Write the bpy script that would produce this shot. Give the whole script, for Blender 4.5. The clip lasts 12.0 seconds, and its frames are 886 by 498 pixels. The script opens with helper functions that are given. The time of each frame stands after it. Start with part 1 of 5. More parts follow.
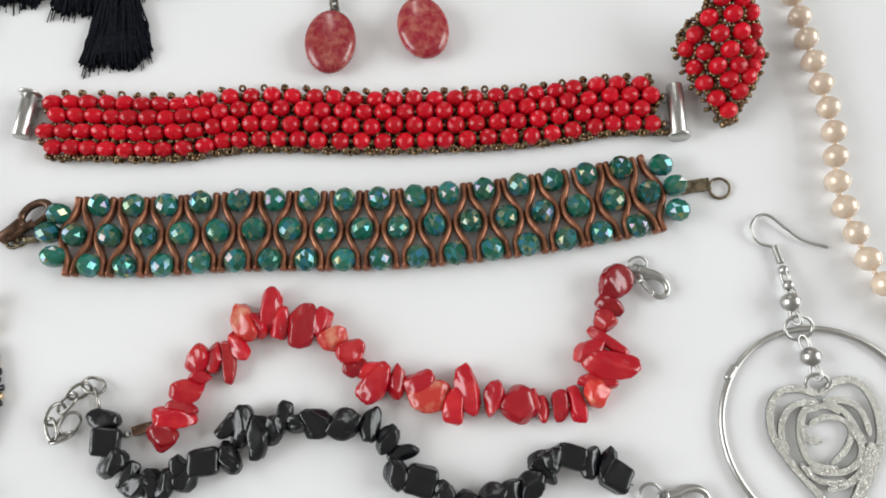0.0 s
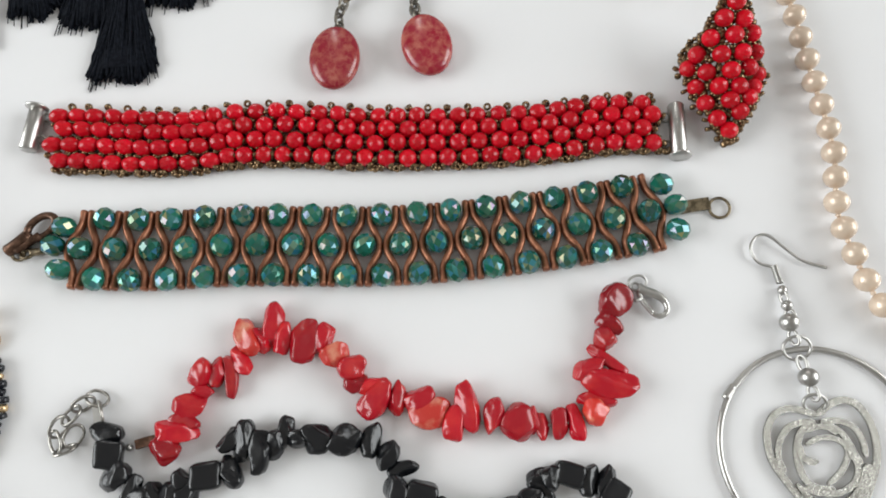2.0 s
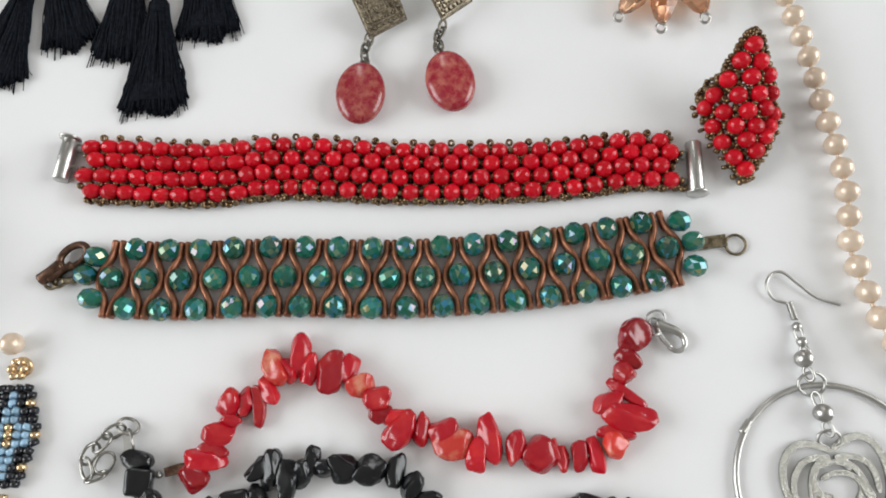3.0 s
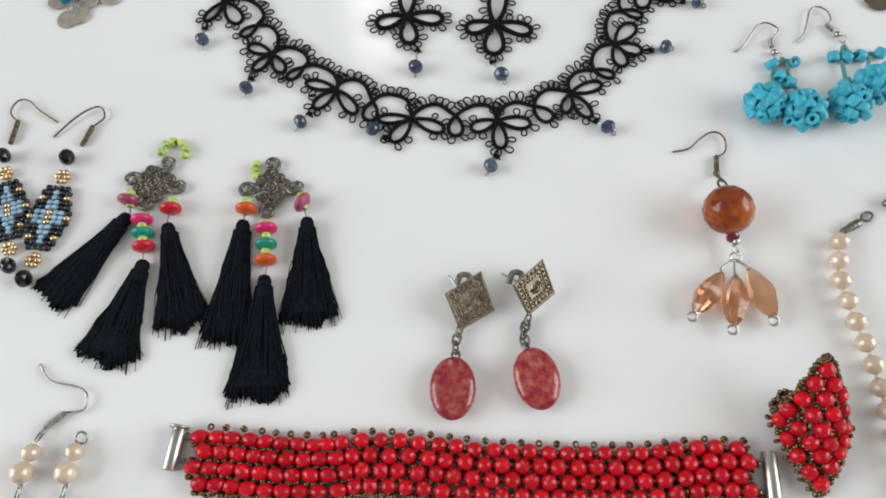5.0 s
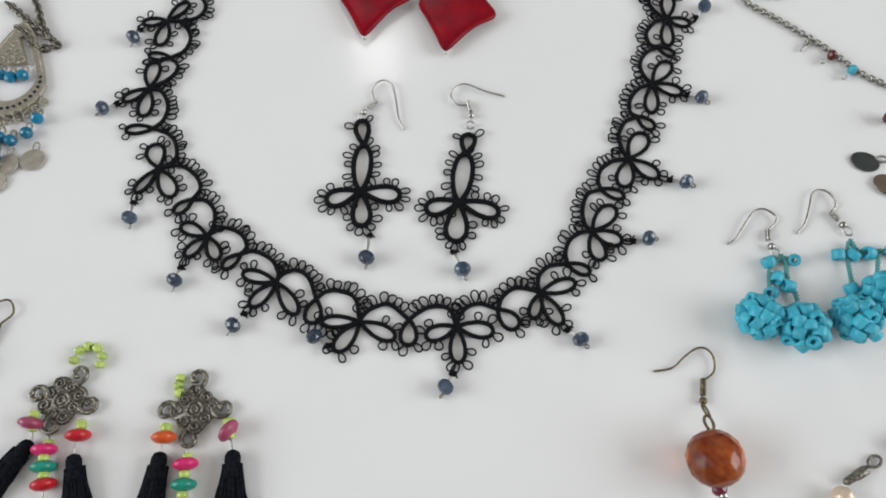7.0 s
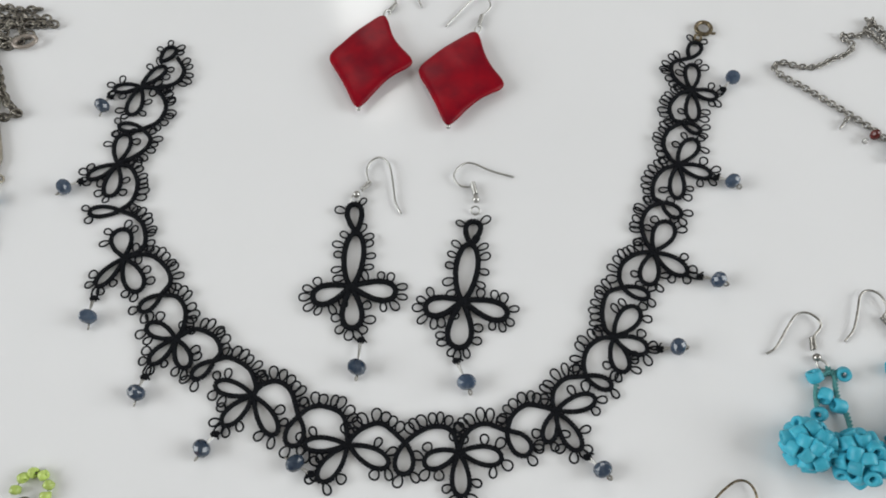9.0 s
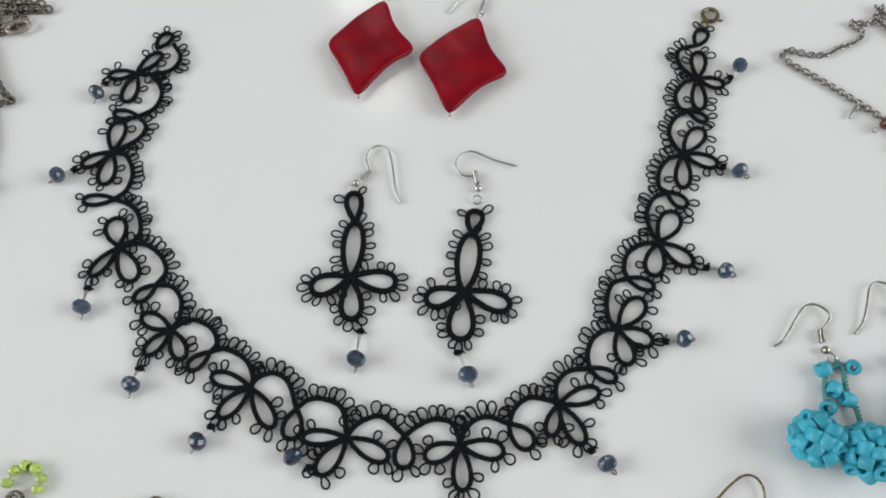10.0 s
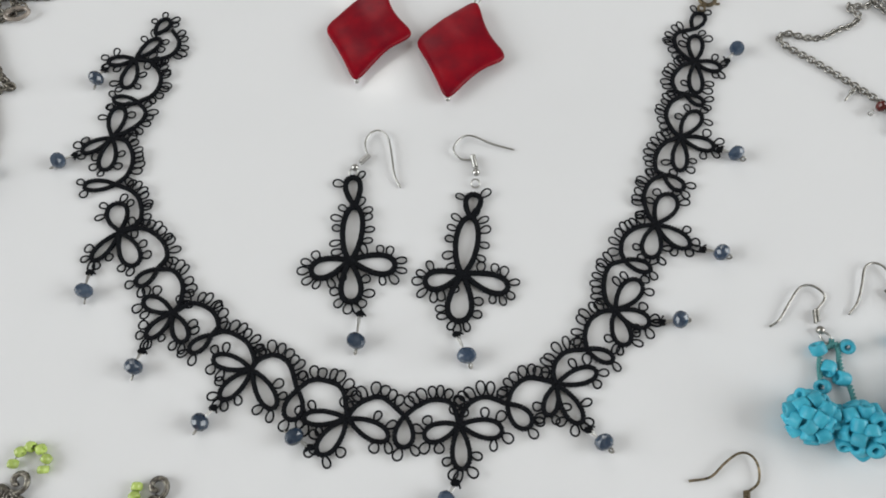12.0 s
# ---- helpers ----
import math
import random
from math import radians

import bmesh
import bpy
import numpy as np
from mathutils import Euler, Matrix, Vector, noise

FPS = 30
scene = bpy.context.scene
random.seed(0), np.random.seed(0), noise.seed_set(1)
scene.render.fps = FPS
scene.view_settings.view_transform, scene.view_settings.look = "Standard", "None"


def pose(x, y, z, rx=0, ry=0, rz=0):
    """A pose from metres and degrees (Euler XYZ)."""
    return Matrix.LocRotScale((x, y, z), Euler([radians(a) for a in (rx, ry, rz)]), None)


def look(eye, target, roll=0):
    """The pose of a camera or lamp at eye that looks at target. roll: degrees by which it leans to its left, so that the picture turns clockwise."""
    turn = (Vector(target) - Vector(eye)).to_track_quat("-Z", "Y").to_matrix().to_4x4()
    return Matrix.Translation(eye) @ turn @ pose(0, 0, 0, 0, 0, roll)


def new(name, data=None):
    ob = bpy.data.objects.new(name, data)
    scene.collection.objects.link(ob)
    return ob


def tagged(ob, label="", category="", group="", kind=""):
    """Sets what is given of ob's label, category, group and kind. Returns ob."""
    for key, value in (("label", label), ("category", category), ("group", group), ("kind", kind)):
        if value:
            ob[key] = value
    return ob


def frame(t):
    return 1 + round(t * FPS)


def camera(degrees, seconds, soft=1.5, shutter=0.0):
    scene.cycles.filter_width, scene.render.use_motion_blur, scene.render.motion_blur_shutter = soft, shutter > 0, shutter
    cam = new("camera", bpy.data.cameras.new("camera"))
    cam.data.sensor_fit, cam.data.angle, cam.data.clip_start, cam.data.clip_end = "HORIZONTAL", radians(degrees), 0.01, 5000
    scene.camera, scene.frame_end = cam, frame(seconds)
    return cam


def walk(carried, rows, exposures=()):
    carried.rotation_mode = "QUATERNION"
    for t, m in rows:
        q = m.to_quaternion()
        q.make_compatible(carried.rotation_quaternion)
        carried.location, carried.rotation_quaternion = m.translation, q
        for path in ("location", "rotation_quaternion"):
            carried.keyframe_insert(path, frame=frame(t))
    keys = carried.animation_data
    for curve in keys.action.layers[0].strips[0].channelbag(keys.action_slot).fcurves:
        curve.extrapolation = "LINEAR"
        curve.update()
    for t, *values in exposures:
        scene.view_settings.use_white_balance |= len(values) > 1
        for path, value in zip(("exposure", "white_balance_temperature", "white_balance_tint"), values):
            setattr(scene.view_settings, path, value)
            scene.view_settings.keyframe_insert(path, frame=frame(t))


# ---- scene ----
cam = camera(66.0, 12.0, soft=1.8)
PATH = [
    (0, (0.07198, 0.08580, 0.18130), (0.07255, 0.13932, 0.0), -4.580),
    (0.5, (0.07304, 0.08711, 0.18154), (0.07306, 0.14037, 0.0), -5.141),
    (1, (0.07362, 0.08767, 0.18275), (0.07382, 0.14195, 0.0), -4.849),
    (1.5, (0.07270, 0.08839, 0.18265), (0.07328, 0.14265, 0.0), -4.276),
    (2, (0.07247, 0.08949, 0.18404), (0.07251, 0.14419, 0.0), -4.592),
    (2.5, (0.06942, 0.09056, 0.18578), (0.06999, 0.14722, 0.0), -3.789),
    (2.7, (0.06900, 0.09167, 0.18685), (0.06909, 0.14842, 0.0), -4.173),
    (4.3, (0.04607, 0.13071, 0.22099), (0.04845, 0.22240, 0.0), -1.285),
    (4.5, (0.04541, 0.13782, 0.22405), (0.04686, 0.23269, 0.0), -1.812),
    (5, (0.04290, 0.15939, 0.22900), (0.04332, 0.25782, 0.0), -2.264),
    (5.5, (0.04515, 0.18292, 0.23283), (0.04524, 0.28716, 0.0), -2.204),
    (6, (0.05211, 0.20184, 0.22994), (0.05172, 0.30415, 0.0), -2.015),
    (6.5, (0.06049, 0.22394, 0.22666), (0.05975, 0.32197, 0.0), -1.977),
    (7, (0.06344, 0.24070, 0.22977), (0.06320, 0.34178, 0.0), -1.688),
    (7.5, (0.06290, 0.25640, 0.22622), (0.06338, 0.35894, 0.0), -1.272),
    (7.7, (0.06259, 0.26356, 0.22532), (0.06277, 0.36485, 0.0), -1.539),
    (9.3, (0.06215, 0.27795, 0.21200), (0.06365, 0.38005, 0.0), -0.250),
    (9.5, (0.06250, 0.27788, 0.21100), (0.06355, 0.37944, 0.0), -0.489),
    (10, (0.06166, 0.27828, 0.20910), (0.06309, 0.37656, 0.0), -0.197),
    (10.5, (0.06280, 0.27773, 0.20897), (0.06363, 0.37400, 0.0), -0.637),
    (11, (0.06297, 0.27767, 0.20935), (0.06412, 0.37305, 0.0), -0.545),
    (11.5, (0.06284, 0.27674, 0.20994), (0.06386, 0.37170, 0.0), -0.666),
    (12, (0.06215, 0.27536, 0.20998), (0.06344, 0.37030, 0.0), -0.506),
]
walk(cam, [(t, look(eye, target, roll)) for t, eye, target, roll in PATH], [(0, 0.39), (2.7, 0.35), (5.0, 0.24), (7.5, 0.11), (9.5, 0.09), (12.0, 0.09)])

# ---- world, lights, exposure ----
world = bpy.data.worlds.new("daylight")
scene.world = world
world.use_nodes = True
wn, wl = world.node_tree.nodes, world.node_tree.links
sky = wn.new("ShaderNodeTexSky")
sky.sky_type = "NISHITA"
sky.sun_disc = False
sky.sun_elevation, sky.sun_rotation = radians(38), radians(200)
wl.new(sky.outputs[0], wn["Background"].inputs[0])
wn["Background"].inputs[1].default_value = 0.12


def window_light(x, y, z, sx, sz, turn, watts, colour):
    """The sky's light in a window's opening, shining into the room."""
    lamp = bpy.data.lights.new("window_light", "AREA")
    lamp.shape, lamp.size, lamp.size_y = "RECTANGLE", sx, sz
    lamp.energy, lamp.color = watts, colour
    ob = new("window_light", lamp)
    ob.matrix_basis = pose(x, y, z, 90, 0, turn)
    return ob


# The two side windows are unseen, added for soft light from left and right.
window_light(-1.93, 0.1, 1.05, 1.75, 1.35, -90, 40, (0.98, 1.0, 0.978))
window_light(2.07, 0.1, 1.05, 1.75, 1.35, 90, 40, (0.98, 1.0, 0.978))
window_light(-0.17, 1.97, 1.28, 0.17, 1.5, 180, 4.2, (1.0, 0.98, 0.94))

# ---- materials ----


def mat(name, colour, rough=0.4, metal=0.0, second=None, scale=400.0, vary=0.0, bump=0.0, bump_scale=1500.0,
        coat=0.0, trans=0.0, ior=1.5, film=0.0, spread=(0.4, 0.6), rough_vary=0.0, subsurface=0.0, detail=4.0, gloss=0.5):
    """A Principled surface: colour, a second colour in noisy patches, per-object variation, fine relief."""
    m = bpy.data.materials.new(name)
    m.use_nodes = True
    n, l = m.node_tree.nodes, m.node_tree.links
    p = n["Principled BSDF"]
    p.inputs["Roughness"].default_value = rough
    p.inputs["Metallic"].default_value = metal
    p.inputs["IOR"].default_value = ior
    p.inputs["Specular IOR Level"].default_value = gloss
    p.inputs["Coat Weight"].default_value = coat
    p.inputs["Coat Roughness"].default_value = 0.06
    p.inputs["Transmission Weight"].default_value = trans
    if film:
        p.inputs["Thin Film Thickness"].default_value = film
        p.inputs["Thin Film IOR"].default_value = 1.7
    if subsurface:
        p.inputs["Subsurface Weight"].default_value = subsurface
        p.inputs["Subsurface Radius"].default_value = (0.002, 0.0015, 0.001)
        p.inputs["Subsurface Scale"].default_value = 0.6
    coords = n.new("ShaderNodeNewGeometry")
    info = n.new("ShaderNodeObjectInfo")
    shift = n.new("ShaderNodeVectorMath")
    shift.operation = "ADD"
    l.new(coords.outputs["Position"], shift.inputs[0])
    l.new(info.outputs["Random"], shift.inputs[1])
    noise_node = n.new("ShaderNodeTexNoise")
    noise_node.inputs["Scale"].default_value = scale
    noise_node.inputs["Detail"].default_value = detail
    l.new(shift.outputs[0], noise_node.inputs["Vector"])
    ramp = n.new("ShaderNodeMapRange")
    ramp.inputs["From Min"].default_value, ramp.inputs["From Max"].default_value = spread
    l.new(noise_node.outputs["Fac"], ramp.inputs["Value"])
    mix = n.new("ShaderNodeMix")
    mix.data_type = "RGBA"
    mix.inputs["A"].default_value = (*colour, 1)
    mix.inputs["B"].default_value = (*(second or [c * 0.8 for c in colour]), 1)
    l.new(ramp.outputs["Result"], mix.inputs["Factor"])
    hsv = n.new("ShaderNodeHueSaturation")
    l.new(mix.outputs["Result"], hsv.inputs["Color"])
    value = n.new("ShaderNodeMapRange")
    value.inputs["To Min"].default_value, value.inputs["To Max"].default_value = 1 - vary, 1 + vary
    l.new(info.outputs["Random"], value.inputs["Value"])
    l.new(value.outputs["Result"], hsv.inputs["Value"])
    l.new(hsv.outputs["Color"], p.inputs["Base Color"])
    if rough_vary:
        rr = n.new("ShaderNodeMapRange")
        rr.inputs["To Min"].default_value, rr.inputs["To Max"].default_value = rough - rough_vary, rough + rough_vary
        l.new(noise_node.outputs["Fac"], rr.inputs["Value"])
        l.new(rr.outputs["Result"], p.inputs["Roughness"])
    if bump:
        fine = n.new("ShaderNodeTexNoise")
        fine.inputs["Scale"].default_value = bump_scale
        l.new(shift.outputs[0], fine.inputs["Vector"])
        b = n.new("ShaderNodeBump")
        b.inputs["Strength"].default_value = bump
        b.inputs["Distance"].default_value = 0.0004
        l.new(fine.outputs["Fac"], b.inputs["Height"])
        l.new(b.outputs["Normal"], p.inputs["Normal"])
    return m


def iridescent(name, colour, coating):
    """Cut glass with a rainbow coating on some facets: a thin film whose thickness differs from facet to facet, its
    sheen also painted in as tints.
    """
    m = mat(name, colour, rough=0.1, second=[c * 1.35 + 0.004 for c in colour], scale=120, vary=0.35, ior=1.62)
    n, l = m.node_tree.nodes, m.node_tree.links
    p = n["Principled BSDF"]
    geo = n.new("ShaderNodeNewGeometry")
    cells = n.new("ShaderNodeTexWhiteNoise")
    cells.noise_dimensions = "4D"
    snap = n.new("ShaderNodeVectorMath")
    snap.operation = "SNAP"
    snap.inputs[1].default_value = (0.23, 0.23, 0.23)
    l.new(geo.outputs["True Normal"], snap.inputs[0])
    l.new(snap.outputs[0], cells.inputs["Vector"])
    info = n.new("ShaderNodeObjectInfo")
    l.new(info.outputs["Random"], cells.inputs["W"])
    film = n.new("ShaderNodeMapRange")
    film.inputs["To Min"].default_value, film.inputs["To Max"].default_value = 180, 620
    l.new(cells.outputs["Value"], film.inputs["Value"])
    l.new(film.outputs["Result"], p.inputs["Thin Film Thickness"])
    p.inputs["Thin Film IOR"].default_value = 1.75
    # Gold, teal and blue in the base colour imitate the coating's coloured sheen.
    sheen_tint = n.new("ShaderNodeValToRGB")
    stops = sheen_tint.color_ramp.elements
    stops[0].color, stops[1].color = (0.42, 0.37, 0.14, 1), (0.09, 0.26, 0.26, 1)
    stops.new(0.35).color = (0.05, 0.3, 0.28, 1)
    stops.new(0.75).color = (0.04, 0.22, 0.42, 1)
    split = n.new("ShaderNodeSeparateColor")
    l.new(cells.outputs["Color"], split.inputs[0])
    l.new(split.outputs[1], sheen_tint.inputs["Fac"])
    share = n.new("ShaderNodeMapRange")
    share.inputs["From Min"].default_value, share.inputs["From Max"].default_value = 0.58, 0.88
    share.inputs["To Max"].default_value = coating
    l.new(cells.outputs["Value"], share.inputs["Value"])
    coat_mix = n.new("ShaderNodeMix")
    coat_mix.data_type = "RGBA"
    l.new(p.inputs["Base Color"].links[0].from_socket, coat_mix.inputs["A"])
    l.new(sheen_tint.outputs["Color"], coat_mix.inputs["B"])
    l.new(share.outputs["Result"], coat_mix.inputs["Factor"])
    l.new(coat_mix.outputs["Result"], p.inputs["Base Color"])
    metal = n.new("ShaderNodeMapRange")
    metal.inputs["From Min"].default_value, metal.inputs["From Max"].default_value = 0.55, 1.0
    metal.inputs["To Max"].default_value = 0.45
    l.new(cells.outputs["Value"], metal.inputs["Value"])
    l.new(metal.outputs["Result"], p.inputs["Metallic"])
    return m


def marbled(name):
    """Dyed stone: mottled reds with pale crooked veins."""
    m = mat(name, (0.27, 0.012, 0.026), rough=0.22, second=(0.43, 0.13, 0.095), scale=380, spread=(0.42, 0.74), coat=0.12, detail=10, vary=0.12)
    n, l = m.node_tree.nodes, m.node_tree.links
    p = n["Principled BSDF"]
    geo, warp, veins = n.new("ShaderNodeNewGeometry"), n.new("ShaderNodeTexNoise"), n.new("ShaderNodeTexVoronoi")
    warp.inputs["Scale"].default_value = 260
    push = n.new("ShaderNodeVectorMath")
    push.operation = "MULTIPLY_ADD"
    push.inputs[1].default_value = (0.006, 0.006, 0.006)
    l.new(geo.outputs["Position"], warp.inputs["Vector"])
    l.new(warp.outputs["Color"], push.inputs[0])
    l.new(geo.outputs["Position"], push.inputs[2])
    veins.feature = "DISTANCE_TO_EDGE"
    veins.inputs["Scale"].default_value = 210
    l.new(push.outputs[0], veins.inputs["Vector"])
    edge = n.new("ShaderNodeMapRange")
    edge.inputs["From Min"].default_value, edge.inputs["From Max"].default_value = 0.0, 0.05
    edge.inputs["To Min"].default_value, edge.inputs["To Max"].default_value = 0.1, 0.0
    l.new(veins.outputs["Distance"], edge.inputs["Value"])
    mix = n.new("ShaderNodeMix")
    mix.data_type = "RGBA"
    mix.inputs["B"].default_value = (0.6, 0.36, 0.25, 1)
    l.new(p.inputs["Base Color"].links[0].from_socket, mix.inputs["A"])
    l.new(edge.outputs["Result"], mix.inputs["Factor"])
    l.new(mix.outputs["Result"], p.inputs["Base Color"])
    return m


LACQUER = mat("white_lacquer", (0.8, 0.8, 0.81), rough=0.12, second=(0.77, 0.77, 0.78), scale=9, spread=(0.3, 0.7), bump=0.02, bump_scale=60, rough_vary=0.04)
PAINT = mat("wall_paint", (0.38, 0.37, 0.36), rough=0.85, scale=3, second=(0.35, 0.34, 0.33), bump=0.15, bump_scale=90)
FLOOR_MAT = mat("floor_laminate", (0.34, 0.26, 0.19), rough=0.45, second=(0.27, 0.2, 0.14), scale=6, bump=0.1, bump_scale=80)
DARK_COPPER = mat("dark_copper", (0.17, 0.095, 0.065), rough=0.36, metal=0.85, scale=600, second=(0.08, 0.045, 0.03))
STEEL = mat("steel", (0.47, 0.46, 0.44), rough=0.34, metal=1.0, scale=600, second=(0.5, 0.49, 0.47), rough_vary=0.08)
DULL_STEEL = mat("dull_steel", (0.42, 0.4, 0.37), rough=0.32, metal=1.0, scale=900, second=(0.25, 0.24, 0.22), rough_vary=0.1)
GLITTER = mat("glitter_silver", (0.52, 0.51, 0.47), rough=0.2, metal=0.95, scale=2200, second=(0.3, 0.29, 0.26), bump=1.0, bump_scale=2600, rough_vary=0.15)
ANTIQUE = mat("antique_bronze", (0.25, 0.2, 0.13), rough=0.38, metal=0.9, scale=900, second=(0.1, 0.08, 0.05), bump=0.3, bump_scale=2500)
BRASS = mat("pale_antique_brass", (0.33, 0.275, 0.2), rough=0.42, metal=0.75, scale=900, second=(0.14, 0.115, 0.08), bump=0.3, bump_scale=2500)
GREY_METAL = mat("warm_grey_metal", (0.42, 0.38, 0.31), rough=0.45, metal=0.6, scale=900, second=(0.3, 0.27, 0.22), bump=0.25, bump_scale=2500)
PEWTER = mat("antique_pewter", (0.27, 0.25, 0.21), rough=0.4, metal=0.85, scale=1100, second=(0.1, 0.09, 0.08), bump=0.35, bump_scale=2600)
BRONZE_SEED = mat("bronze_seed_glass", (0.21, 0.135, 0.07), rough=0.26, metal=0.75, scale=700, second=(0.12, 0.07, 0.035))
COPPER = mat("aged_copper", (0.36, 0.155, 0.09), rough=0.43, metal=0.75, scale=500, second=(0.2, 0.075, 0.04), vary=0.15, bump=0.15, bump_scale=2000, spread=(0.35, 0.75))
GOLD = mat("gold_seed", (0.8, 0.58, 0.34), rough=0.25, metal=0.85, scale=800)
RED_GLASS = mat("red_cut_glass", (0.54, 0.004, 0.017), rough=0.2, gloss=0.25, second=(0.46, 0.004, 0.011), scale=300, vary=0.16, ior=1.6)
GREEN_GLASS = iridescent("green_cut_glass", (0.004, 0.078, 0.05), 0.7)
BLUE_GREY = mat("blue_grey_cut_glass", (0.024, 0.042, 0.075), rough=0.11, second=(0.06, 0.085, 0.125), scale=220, vary=0.3, ior=1.6)
BLACK_GLASS = mat("black_glass", (0.006, 0.007, 0.009), rough=0.12)
BLACK_SEED = mat("black_seed", (0.012, 0.013, 0.018), rough=0.22)
ICE_SEED = mat("ice_blue_seed", (0.32, 0.5, 0.66), rough=0.2, vary=0.15)
CORAL = mat("red_coral", (0.36, 0.004, 0.013), rough=0.22, second=(0.46, 0.02, 0.02), scale=170, vary=0.4, spread=(0.5, 0.72), bump=0.1, bump_scale=420, coat=0.2)
PALE_CORAL = mat("pale_coral", (0.55, 0.035, 0.025), rough=0.27, second=(0.68, 0.28, 0.18), scale=210, vary=0.15, spread=(0.5, 0.72), bump=0.35, bump_scale=700, coat=0.25, detail=7)
ONYX = mat("black_onyx", (0.005, 0.0055, 0.007), rough=0.25, second=(0.16, 0.165, 0.175), scale=150, spread=(0.63, 0.72), bump=0.16, bump_scale=420, detail=6)
PEARL = mat("cream_pearl", (0.68, 0.55, 0.43), rough=0.36, metal=0.25, second=(0.64, 0.5, 0.38), scale=250, vary=0.1, coat=0.45, bump=0.06, bump_scale=700)
THREAD = mat("black_cotton", (0.004, 0.0045, 0.006), rough=0.8, gloss=0.12, second=(0.009, 0.01, 0.013), scale=2500, bump=0.8, bump_scale=3500)
SILK = mat("black_tassel_silk", (0.004, 0.005, 0.008), rough=0.8, gloss=0.07, second=(0.009, 0.011, 0.016), scale=900)
TEAL_THREAD = mat("teal_cotton", (0.1, 0.33, 0.33), rough=0.9, bump=0.8, bump_scale=3500, scale=2000)
MARBLED = marbled("marbled_red_stone")
AMBER = mat("amber_acrylic", (0.6, 0.17, 0.035), rough=0.2, gloss=0.12, second=(0.3, 0.05, 0.015), trans=0.85, ior=1.42, scale=260, detail=6)
SMOKY = mat("smoky_amber_acrylic", (0.8, 0.53, 0.36), rough=0.16, gloss=0.14, second=(0.72, 0.37, 0.2), trans=0.92, ior=1.42, scale=150)
PLUM = mat("plum_glass", (0.2, 0.03, 0.06), rough=0.1, trans=0.3)
TURQUOISE = mat("turquoise_glass", (0.06, 0.42, 0.55), rough=0.42, gloss=0.35, second=(0.04, 0.36, 0.49), scale=350, vary=0.14)
SEA_BLUE = mat("sea_blue_glass", (0.005, 0.17, 0.3), rough=0.2, gloss=0.35, second=(0.005, 0.13, 0.25), scale=350, vary=0.2, coat=0.3)
SHELL = mat("dark_red_shell", (0.29, 0.002, 0.011), rough=0.36, gloss=0.12, second=(0.17, 0.003, 0.012), scale=110, spread=(0.36, 0.66), detail=9, vary=0.1, bump=0.12, bump_scale=160)
BOTTLE = mat("bottle_green_stone", (0.004, 0.056, 0.043), rough=0.24, gloss=0.3, second=(0.003, 0.034, 0.028), scale=90)
LIME = mat("lime_seed", (0.6, 0.76, 0.2), rough=0.16, vary=0.12, trans=0.2)
PINK = mat("pink_disc", (0.68, 0.02, 0.16), rough=0.35, scale=500)
RED_DISC = mat("red_disc", (0.55, 0.012, 0.025), rough=0.35, scale=500)
ORANGE = mat("orange_disc", (0.68, 0.1, 0.015), rough=0.35, scale=500)
JADE = mat("jade_disc", (0.008, 0.28, 0.2), rough=0.35, scale=500)
PLUM_DISC = mat("plum_disc", (0.36, 0.06, 0.13), rough=0.35, scale=500)
CLEAR = mat("clear_glass", (0.9, 0.9, 0.88), rough=0.05, trans=0.9)
SLATE = mat("slate_disc", (0.06, 0.07, 0.068), rough=0.35, metal=0.5, scale=300)
TAUPE = mat("taupe_disc", (0.4, 0.36, 0.31), rough=0.45, metal=0.35, scale=300)
BROWN_DISC = mat("brown_disc", (0.17, 0.13, 0.1), rough=0.4, metal=0.5, scale=300)
MAROON = mat("maroon_glass", (0.1, 0.012, 0.01), rough=0.15)
BLUSH = mat("blush_metal", (0.36, 0.31, 0.27), rough=0.35, metal=0.4)

# ---- small tools: lengths in millimetres ----
S = 0.001
PLACED = {}


def at(x, y, z=0.0, rx=0.0, ry=0.0, rz=0.0, scale=(1, 1, 1)):
    return Matrix.LocRotScale((x * S, y * S, z * S), Euler([radians(a) for a in (rx, ry, rz)]), Vector(scale))


def thing(name, x, y, label, category, group=""):
    ob = new(name)
    ob.empty_display_size = 0.004
    ob.matrix_basis = PLACED[ob] = at(x, y)
    return tagged(ob, label, category, group)


def data(bm, material, smooth=True):
    for v in bm.verts:
        v.co *= S
    me = bpy.data.meshes.new("piece")
    bm.normal_update()
    bm.to_mesh(me)
    bm.free()
    me.materials.append(material)
    me.polygons.foreach_set("use_smooth", [smooth] * len(me.polygons))
    return me


def part(name, me, parent, m=None, label=""):
    """One mesh under a thing or a part. m: its pose in the world."""
    m = m or Matrix()
    ob = new(name, me)
    ob.parent = parent
    ob.matrix_basis = PLACED[parent].inverted() @ m
    PLACED[ob] = m
    return tagged(ob, label)


def vec(p, z=0.0):
    return Vector((p[0], p[1], p[2] if len(p) > 2 else z))


